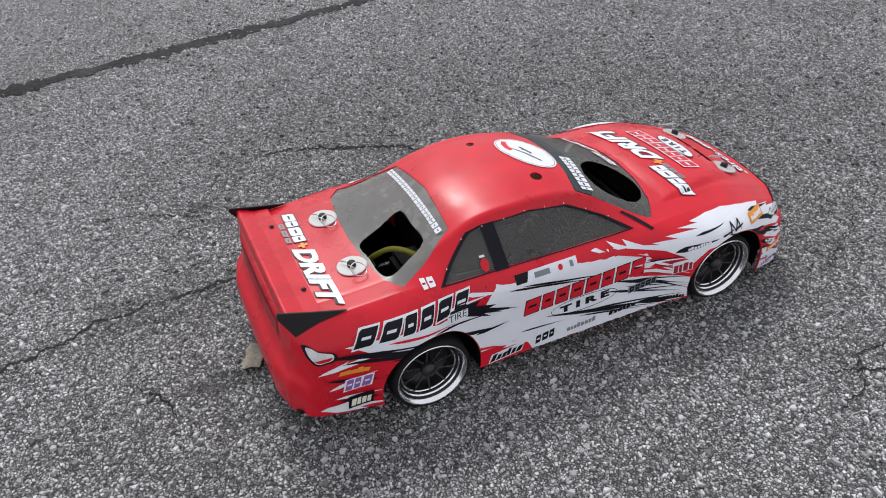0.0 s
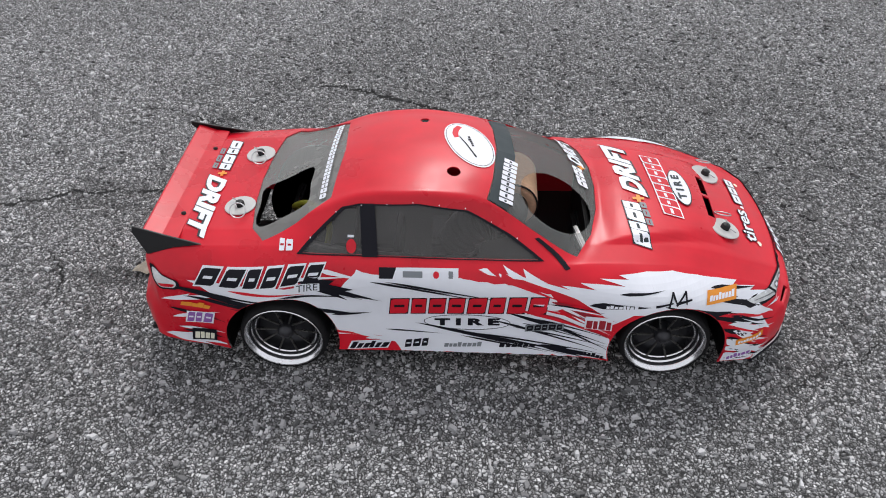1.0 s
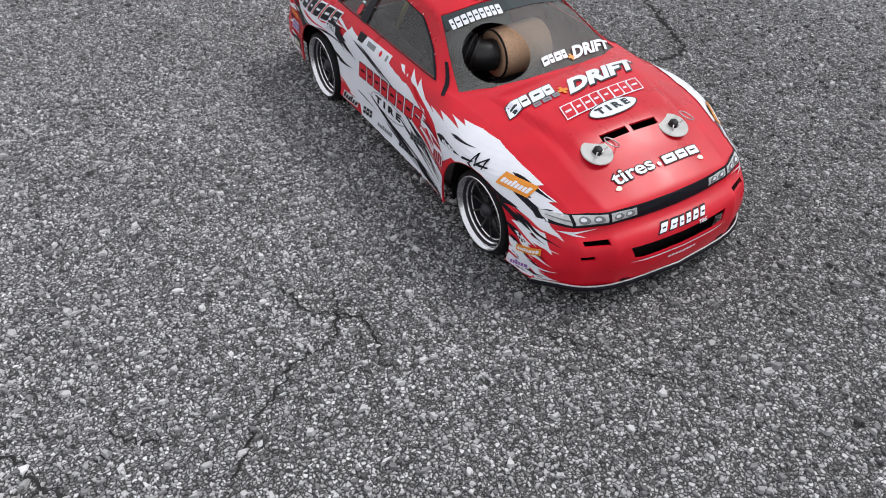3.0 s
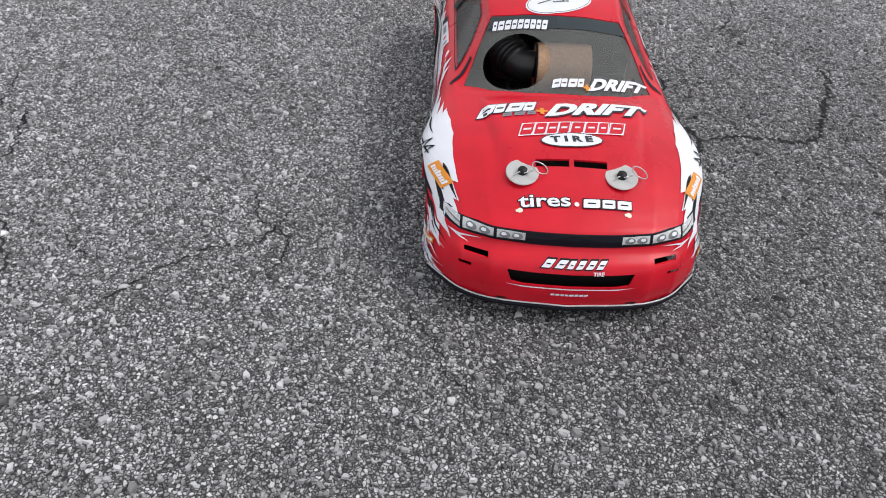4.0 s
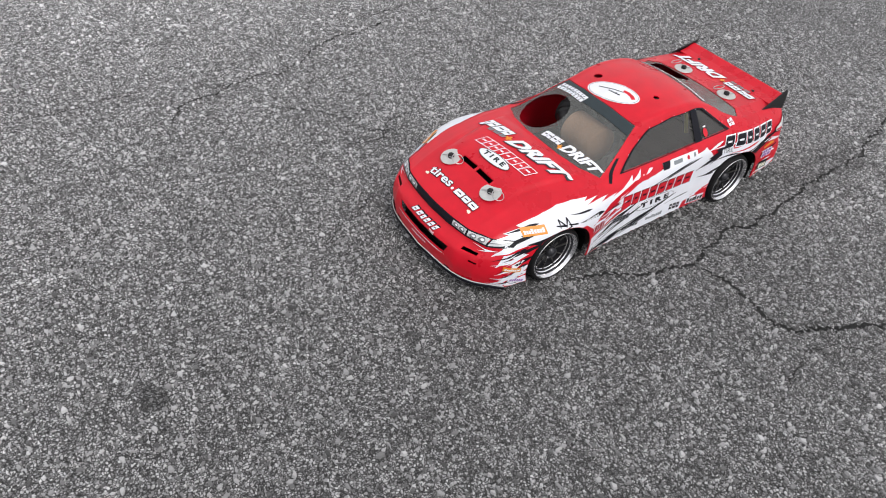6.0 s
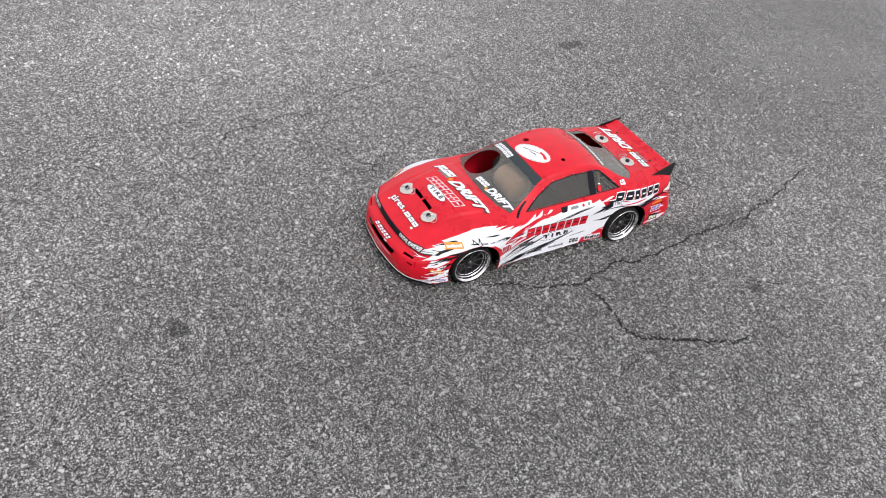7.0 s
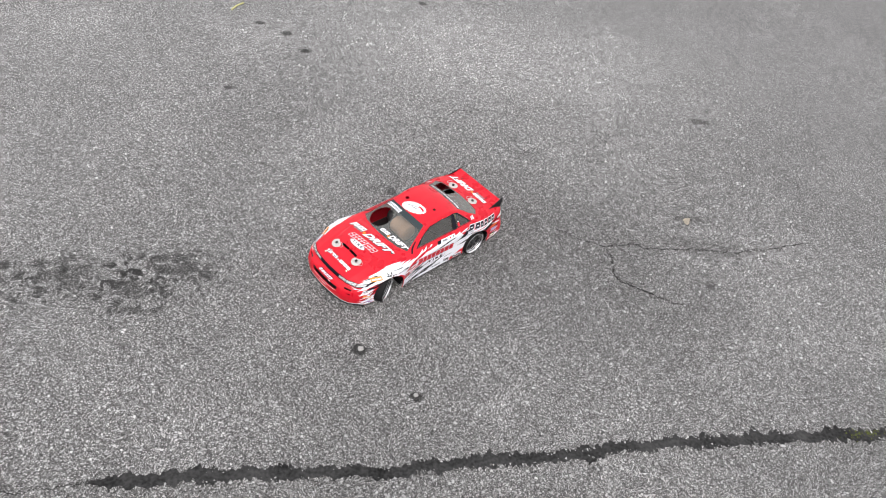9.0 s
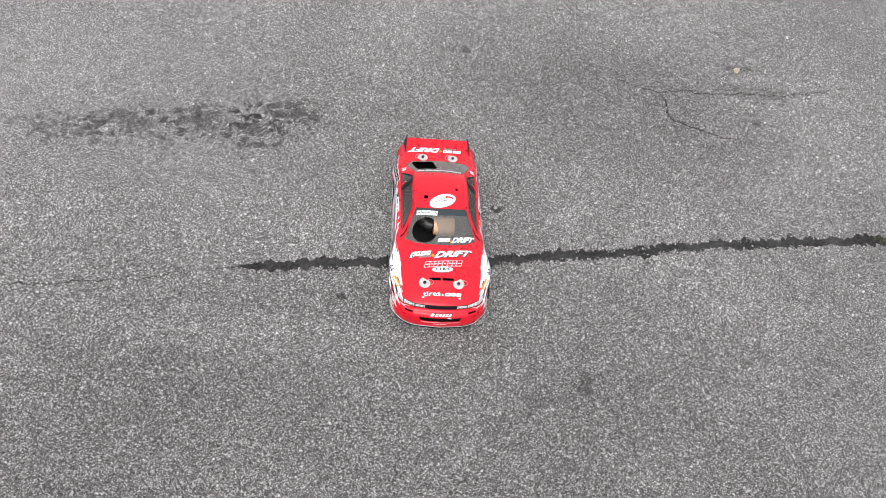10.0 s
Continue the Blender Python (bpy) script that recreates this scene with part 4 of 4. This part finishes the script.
    # thin scrawl of two peaks
    for p, q in (((.1225, .0700), (.1330, .0716)), ((.1305, .0694), (.1328, .0760)), ((.1328, .0760), (.1358, .0700)), ((.1350, .0702), (.1412, .0754)), ((.1412, .0754), (.1416, .0700)), ((.1358, .0712), (.1450, .0718))):
        p, q = np.array(p), np.array(q)
        n = np.array((p[1] - q[1], q[0] - p[0]))
        n = n / np.linalg.norm(n) * .0007
        sticker("scrawl", face, [tuple(p + n), tuple(p - n), tuple(q - n * .5), tuple(q + n * .5)], BLACK, .0009)
    lamp = rounded([(-.2040, .0855), (-.2001, .0846), (-.1951, .0806), (-.1880, .0778), (-.1822, .0755), (-.1813, .0720), (-.1837, .0694), (-.1900, .0688), (-.1974, .0692), (-.2020, .0755), (-.2036, .0810)], 3)
    lamp = grown(lamp, .86)
    sticker("rear_lamp", face, lamp, BLACK, .0006, "black-edged pale wrap-around rear lamp sticker")
    sticker("rear_lamp_lens", face, grown(lamp, .80), LAMPWHITE, .0008)
    sticker("rear_lamp_glass", face, [(a, min(b, .0738)) for a, b in grown(lamp, .70)], RED, .0010, "red lower half of the rear lamp")
    for k in range(9):
        u = -.096 + k * .0165
        z = np.interp(u, [-.1026, -.0745, -.0268, .0040, .0306, .0515], [.0936, .1150, .1184, .1132, .1005, .0880]) + .0012
        sticker("rivet", face, oval(u, z, .0004, .0004, 8), WHITE, .0007)
    sticker("window_disc", face, oval(-.0694, .0967, .0032, .0036, 20), RED, .0008)
    blocks("window_bar", face, (-.0722, .1010), (-.0672, .1010), (-.0722, .1022), 1, WHITE, lean=0, lift=.0008)

# roof
sticker("roof_badge", "top", oval(.0045, .0028, .0275, .0150, 40, 113), WHITE, .0004, "white oval roof sticker with a red and black gauge mark")
part("badge_ring", sticker_mesh("top", [oval(.0045, .0028, .0262, .0140, 40, 113), oval(.0045, .0028, .0258, .0136, 40, 113)], .0005), BLACK, shell)
sticker("badge_arc", "top", [(-.0060, .0070), (-.0075, .0130), (-.0070, .0195), (-.0045, .0245), (-.0010, .0225), (-.0030, .0180), (-.0035, .0130), (-.0028, .0085)], RED, .0005)
sticker("badge_needle", "top", [(.0090, -.0140), (.0100, -.0132), (-.0015, .0085), (-.0030, .0110), (-.0022, .0080)], BLACK, .0006)
blocks("badge_bar", "top", (.0080, -.0020), (.0045, .0110), (.0058, -.0025), 5, BLACK, lean=0)

# bonnet
blocks("series_mark", "top", (.1230, -.0610), (.1195, -.0215), (.1122, -.0600), 4, WHITE, lean=.25, gap=.1, edge=TEAL, bold=.07)
blocks("series_bar", "top", (.1265, -.0440), (.1240, -.0200), (.1225, -.0440), 3, GREYV, lean=.1)
PLUS = [(-1, -3), (1, -3), (1, -1), (3, -1), (3, 1), (1, 1), (1, 3), (-1, 3), (-1, 1), (-3, 1), (-3, -1), (-1, -1)]
sticker("orange_cross", "top", [(.1200 + a * .0013, -.0160 + b * .0013) for a, b in PLUS], ORANGE, .0006)
lettering("drift_word", "top", (.1275, -.0112), (.1180, .0560), (.1125, -.0098), "DRIFT", TEAL, lean=.12, bold=.09, lift=.0005)
lettering("drift_word", "top", (.1262, -.0108), (.1165, .0556), (.1112, -.0094), "DRIFT", WHITE, lean=.12, bold=.055, lift=.0007, label="white slanted lettering")
blocks("shop_mark", "top", (.1474, -.0335), (.1410, .0370), (.1360, -.0325), 8, RED, lean=.2, gap=.16, lift=.0007, edge=WHITE, bold=.10)
sticker("pill_ground", "top", oval(.1512, .0015, .0062, .0200, 32, 4), WHITE, .0008)
sticker("pill_edge", "top", oval(.1512, .0015, .0070, .0209, 32, 4), TEAL, .00072)
lettering("tire_word", "top", (.1545, -.0125), (.1524, .0155), (.1487, -.0130), "T I R E", TEAL, bold=.05, lift=.0010)
lettering("tires_word", "top", (.2012, -.0348), (.2002, -.0012), (.1915, -.0353), "tires", BLACK, bold=.055, lift=.0005)
lettering("tires_word", "top", (.2005, -.0342), (.1996, -.0018), (.1922, -.0347), "tires", WHITE, bold=.02, lift=.0007, label="rounded white sticker lettering")
sticker("web_dot", "top", oval(.1980, .0018, .0015, .0015, 14), WHITE, .0007)
blocks("web_address_bar", "top", (.1998, .0050), (.1987, .0372), (.1940, .0048), 3, WHITE, lean=.05, gap=.14, lift=.0007, edge=BLACK, bold=.06)
# windscreen and rear window
sticker("sun_strip", "top", [(.0180, -.0485), (.0212, -.030), (.0238, 0), (.0212, .030), (.0180, .0485), (.0300, .0530), (.0335, .030), (.0360, 0), (.0335, -.030), (.0300, -.0530)], TEAL, -.0002)
blocks("maker_mark", "top", (.0330, -.0490), (.0375, -.0080), (.0240, -.0480), 9, WHITE, lean=.1, lift=.0002)
blocks("series_mark", "top", (.0868, -.0068), (.0840, .0170), (.0800, -.0065), 4, WHITE, lean=.2, lift=.0003, gap=.12)
sticker("orange_cross", "top", [(.0842 + a * .0009, .0195 + b * .0009) for a, b in PLUS], ORANGE, .0003)
lettering("drift_word", "top", (.0862, .0225), (.0775, .0640), (.0765, .0230), "DRIFT", WHITE, lean=.12, bold=.05, lift=.0003)
blocks("web_address_bar", "top", (-.0925, .0455), (-.0925, -.0455), (-.0880, .0455), 20, WHITE, lean=0, lift=.0003)
# boot lid
lettering("drift_word", "top", (-.1835, .0030), (-.1830, -.0600), (-.1690, .0025), "DRIFT", TEAL, lean=.12, bold=.09, lift=.0005)
lettering("drift_word", "top", (-.1828, .0026), (-.1822, -.0600), (-.1682, .0022), "DRIFT", WHITE, lean=.12, bold=.055, lift=.0007)
sticker("orange_cross", "top", [(-.1740 + a * .0011, .0075 + b * .0011) for a, b in PLUS], ORANGE, .0006)
blocks("series_mark", "top", (-.1775, .0525), (-.1785, .0130), (-.1690, .0525), 4, WHITE, lean=.2, gap=.12, lift=.0006, edge=TEAL, bold=.06)
blocks("series_bar", "top", (-.1832, .0420), (-.1838, .0140), (-.1795, .0420), 3, GREYV, lean=.1)

# nose: dark band with lamp stickers, white tyre mark, chin strip
sticker("grille_band", "front", [(-.083, .0618), (-.060, .0632), (0, .0636), (.060, .0632), (.083, .0618), (.083, .0568), (.060, .0560), (.028, .0556), (-.028, .0556), (-.060, .0560), (-.083, .0568)], BLACK, .0004,
        "dark grille and lamp band")
for s in (-1, 1):
    for a, b in ((.0300, .0475), (.0495, .0685)):
        at = [(s * a, .0572), (s * b, .0574), (s * b, .0624), (s * a, .0624)]
        sticker("headlamp", "front", at, LENS, .0006, "pale printed headlamp")
        for k in range(2):
            c = a + (b - a) * (.28 + .44 * k)
            sticker("lamp_bowl", "front", oval(s * c, .0600, .0034, .0019, 16), LAMP, .0008)
            sticker("lamp_glint", "front", oval(s * (c + .0006), .0604, .0017, .0009, 12), WHITE, .0009)
        sticker("lamp_shade", "front", [(s * a, .0572), (s * b, .0574), (s * b, .0579), (s * a, .0580)], DARKMETAL, .0008)
    sticker("corner_lamp", "front", [(s * .0700, .0576), (s * .0805, .0584), (s * .0805, .0612), (s * .0700, .0622)], LENS, .0006)
    sticker("corner_line", "front", [(s * .0700, .0594), (s * .0790, .0597), (s * .0790, .0600), (s * .0700, .0602)], LAMP, .0008)
    sticker("nose_streak", "front", [(s * .0560, .0545), (s * .0780, .0535), (s * .0640, .0500), (s * .0700, .0525)], WHITE, .0005)
blocks("tyre_maker_mark", "front", (-.0210, .0462), (.0195, .0462), (-.0200, .0496), 6, WHITE, lean=.35, gap=.34, edge=BLACK, bold=.10)
lettering("tire_word", "front", (.0130, .0424), (.0200, .0424), (.0130, .0448), "TIRE", WHITE, bold=.03)
blocks("chin_bar", "front", (-.012, .0268), (.012, .0268), (-.012, .0290), 8, WHITE, lean=.1)
sticker("intake_edge", "front", [(-.041, .0330), (-.030, .0318), (.030, .0318), (.041, .0330), (.030, .0326), (-.030, .0326)], WHITE, .0005)
lip = catmull(RIBS[0], 4)
lip = np.vstack([lip[:0:-1] * (1, -1, 1), lip])
part("splitter", tube([(p[0] + .0006, p[1], p[2] - .0012) for p in lip], .0019, 8), BLACK, shell, "black front splitter", True)
part("splitter_edge", tube([(p[0] + .0012, p[1] * 1.006, p[2] + .0010) for p in lip], .00055, 6), LENS, shell, "thin pale cut edge of the shell", True)
sticker("rear_panel", "rear", [(-.050, .0860), (.050, .0860), (.046, .0700), (-.046, .0700)], DARKRED, .0004)
for x, y in ((.2020, .034), (.2020, -.034)):
    sticker("paint_chip", "top", [(x + .0015 * math.cos(a) * (1 + .3 * math.sin(3 * a)), y + .0024 * math.sin(a)) for a in np.linspace(0, 6, 9)], CREAM, .0004)


# ---- wing, body posts and clips ----
def slab(profile, y0, y1, turn=0):
    """A plate with an outline in x and z, between two values of y."""
    bm = bmesh.new()
    rows = [[bm.verts.new((x, y, z)) for x, z in profile] for y in (y0, y1)]
    n = len(profile)
    for k in range(n):
        bm.faces.new((rows[0][k], rows[0][(k + 1) % n], rows[1][(k + 1) % n], rows[1][k]))
    bm.faces.new(rows[0])
    bm.faces.new(rows[1][::-1])
    bmesh.ops.recalc_face_normals(bm, faces=bm.faces)
    bmesh.ops.bevel(bm, geom=bm.edges[:], offset=.0003, segments=1, affect="EDGES")
    return bm


wing = part("wing", slab([(-.184, .0968), (-.195, .0985), (-.2060, .1028), (-.2074, .1022), (-.2085, .0935), (-.2070, .0930), (-.2060, .1000), (-.195, .0968), (-.184, .0954)], -.0665, .0665),
            RED, shell, "red ducktail wing blade")
for s in (-1, 1):
    bm = slab([(-.168, .0950), (-.190, .1005), (-.2120, .1065), (-.2130, .1030), (-.2045, .0885), (-.187, .0930)], s * .0668, s * .0683)
    for v in bm.verts:
        v.co.y += s * (.100 - v.co.z) * .35
    part("end_plate", bm, PLASTIC, wing, "black wing end plate")
    bm = bmesh.new()
    lathe(bm, [(.0001, .0026), (.0016, .0022), (.0018, 0)], 12, "Z")
    bmesh.ops.translate(bm, vec=(-.188, s * .040, .0962), verts=bm.verts)
    part("screw", bm, PLASTIC, wing, smooth=True)

for x, s, tilt in ((.1765, -1, 17), (.1765, 1, 17), (-.1510, -1, -2), (-.1510, 1, -2)):
    p = on_skin("top", x, s * .0318, .0004)
    m = Matrix.Translation(p) @ pose(0, 0, 0, 0, tilt, 0)
    bm = bmesh.new()
    lathe(bm, [(.0032, .0009), (.0102, .0009), (.0106, .0005), (.0104, 0), (.0032, 0)], 36, "Z")
    bmesh.ops.transform(bm, matrix=m, verts=bm.verts)
    washer = part("body_washer", bm, WASHER, shell, "clear plastic body washer")
    bm = bmesh.new()
    lathe(bm, [(.0001, .0042), (.0024, .0040), (.0030, .0032), (.0031, -.004)], 16, "Z")
    bmesh.ops.transform(bm, matrix=m, verts=bm.verts)
    part("body_post", bm, PLASTIC, washer, smooth=True)
    ring = [(-.0105 + .0052 * math.cos(a), .003 + .0052 * math.sin(a), .0045 + .0025 * math.cos(a)) for a in np.linspace(0, 2 * math.pi, 22)[:-1]]
    legs = [(-.0055, .003, .0035), (.0, .0028, .0030), (.003, .0010, .0030), (.0075, .0032, .0032)]
    spin = pose(0, 0, 0, 0, 0, -70 if x > 0 else 115)
    bm = tube([m @ (spin @ Vector(q)) for q in ring], .00045, 6, True)
    part("clip_ring", bm, STEEL, washer, "bent steel body clip", True)
    part("clip_leg", tube([m @ (spin @ Vector(q)) for q in legs], .00045, 6), STEEL, washer, smooth=True)

# ---- what shows inside the shell ----
for name, size, at in (("chassis_plate", (.36, .118, .003), (0, 0, .0135)), ("floor_pan", (.172, .174, .004), (.006, 0, .0245)), ("front_tray", (.036, .150, .003), (.191, 0, .0185)),
                       ("nose_tray", (.020, .090, .003), (.217, 0, .0188)), ("rear_tray", (.048, .164, .003), (-.190, 0, .0300)), ("intake_panel", (.003, .084, .026), (.2185, 0, .0370)),
                       ("deck_plate", (.090, .090, .003), (.150, 0, .0560)), ("bulkhead", (.003, .150, .045), (.0885, 0, .045)), ("bulkhead", (.003, .150, .045), (-.0780, 0, .045))):
    bm = bmesh.new()
    box(bm, size, at, .001)
    part(name, bm, INNER, rc_car, "black inner plate of the chassis")
for x, s in WHEELS.values():
    # half-round liner over each wheel, closed on the inner side
    inner = .048 if x > 0 else .058
    bm = bmesh.new()
    arc = [(x + .0400 * math.cos(a), .030 + .0400 * math.sin(a)) for a in np.linspace(radians(-18), radians(198), 26)]
    near = [bm.verts.new((p, s * inner, q)) for p, q in arc]
    far = [bm.verts.new((p, s * .0880, q)) for p, q in arc]
    for k in range(len(arc) - 1):
        bm.faces.new((near[k], near[k + 1], far[k + 1], far[k]))
    bm.faces.new(near)
    bmesh.ops.solidify(bm, geom=bm.faces[:], thickness=.0008)
    part("wheel_liner", bm, INNER, rc_car, "black inner wheel well")
bm = bmesh.new()
lathe(bm, [(.0001, -.021), (.0120, -.021), (.0128, -.0215), (.0175, -.0215), (.0185, -.020), (.0190, .0185), (.0182, .0200), (.0001, .0200)], 40)
bmesh.ops.translate(bm, vec=(.034, .008, .0855), verts=bm.verts)
filt = part("air_filter", bm, FOAM, rc_car, "tan foam air filter drum", True)
bm = bmesh.new()
lathe(bm, [(.0001, -.0262), (.0050, -.0258), (.0078, -.0235), (.0088, -.0150), (.0135, -.0135), (.0166, -.0195), (.0178, -.0226), (.0186, -.0212)], 32)
bmesh.ops.translate(bm, vec=(.034, .008, .0855), verts=bm.verts)
part("end_cap", bm, PLASTIC, filt, "black filter end cap", True)
hose = catmull([(.034, -.014, .0855), (.032, -.024, .0865), (.025, -.031, .089), (.015, -.034, .089), (.004, -.033, .081), (-.004, -.030, .066)], 16)
bm = bmesh.new()
rings = []
for k, p in enumerate(hose):
    ahead = Vector(hose[min(k + 1, len(hose) - 1)] - hose[max(k - 1, 0)]).to_track_quat("Z", "Y").to_matrix()
    r = .0118 + (.0026 * math.cos(k * 1.35) if k > 22 else 0)
    rings.append([bm.verts.new(Vector(p) + ahead @ Vector((r * math.cos(q), r * math.sin(q), 0))) for q in np.linspace(0, 2 * math.pi, 29)[:-1]])
for ra, rb in zip(rings, rings[1:]):
    for k in range(28):
        bm.faces.new((ra[k], ra[(k + 1) % 28], rb[(k + 1) % 28], rb[k]))
bmesh.ops.recalc_face_normals(bm, faces=bm.faces)
part("bellows", bm, BELLOWS, rc_car, "black ribbed rubber intake elbow", True)
bm = bmesh.new()
for k in range(6):
    box(bm, (.034, .034, .0016), (-.005, -.012, .042 + k * .004), .0004)
box(bm, (.028, .028, .045), (-.005, -.012, .040), .002)
part("engine_block", bm, DARKMETAL, rc_car, "dark finned engine block")
bm = bmesh.new()
box(bm, (.045, .040, .030), (.105, .018, .030), .003)
part("radio_box", bm, INNER, rc_car, "black radio box")
bm = bmesh.new()
box(bm, (.055, .050, .032), (-.075, .010, .032), .004)
part("fuel_tank", bm, INNER, rc_car)
part("fuel_tube", tube(catmull([(-.10, -.030, .050), (-.095, -.02, .075), (-.11, -.005, .080), (-.125, .005, .070), (-.12, .02, .050)], 6), .0022, 10), YELLOW, rc_car, "yellow fuel tube", True)
part("exhaust_pipe", tube(catmull([(-.03, -.03, .045), (-.08, -.035, .055), (-.12, -.03, .060), (-.16, -.01, .045)], 6), .007, 14), DARKMETAL, rc_car, smooth=True)
bm = bmesh.new()
for y in (-.012, -.004):
    box(bm, (.003, .040, .004), (.085, y - .02, .060), .0008, Matrix.Rotation(radians(12), 4, "Z"))
part("linkage", bm, STEEL, rc_car)
for x in (.1765, -.1510):
    bm = bmesh.new()
    box(bm, (.006, .120, .028), (x - .02 * (1 if x > 0 else -1), 0, .040), .002)
    part("shock_tower", bm, INNER, rc_car)


# ---- what moves ----
CAR_ROWS = [
    (0.0, -0.0303, 0.0009, 0.0), (0.5, -0.0079, 0.0006, 0.1), (1.0, 0, 0, 0), (1.5, 0, 0, 0), (3.0, 0, 0, 0), (5.0, 0, 0, 0), (7.0, 0, 0, 0),
    (7.6, 0.0, 0.0, 0.0), (7.8, -0.0020, 0.0035, -1.6), (8.0, 0.0376, 0.0071, -0.4), (8.2, 0.0878, 0.0272, 1.6), (8.5, 0.2370, 0.0519, 11.57), (8.7, 0.3112, 0.0700, 21.16),
    (9.0, 0.4692, 0.2345, 41.13), (9.2, 0.5271, 0.3435, 51.58), (9.5, 0.5827, 0.4928, 66.64), (9.7, 0.5792, 0.5879, 77.62), (10.0, 0.5819, 0.7420, 92.20)]
# seconds, degrees by which the front wheels point to the left
STEER = [(0.0, 0), (7.6, 0), (7.9, 6), (8.3, 22), (8.6, 26), (9.0, 26), (9.5, 20), (10.0, 14)]


def motions():
    walk(rc_car, [(t, pose(x, y, 0, 0, 0, a)) for t, x, y, a in CAR_ROWS])
    ts = [0.0, 0.25, 0.5, 0.75, 1.0, 4.0, 7.6]
    ts += [7.6 + k / 15 for k in range(1, 37)]
    road = np.array(CAR_ROWS)
    for nm, (x, s) in WHEELS.items():
        rows, spin, was = [], 0.0, None
        for t in ts:
            at = np.array([np.interp(t, road[:, 0], road[:, k]) for k in (1, 2, 3)])
            if was is not None:
                gone = math.hypot(at[0] - was[0], at[1] - was[1])
                spin += min(math.degrees(gone / 0.03), 84)
            was = at
            turn = np.interp(t, *np.array(STEER).T) if x > 0 else 0
            m = pose(x, s * 0.0910, 0.0303, 0, 0, turn) @ pose(0, 0, 0, 0, spin % 360, 0) @ pose(0, 0, 0, 0, 0, 0 if s > 0 else 180)
            rows.append((t, m))
        walk(wheel_obs[nm], rows)


motions()
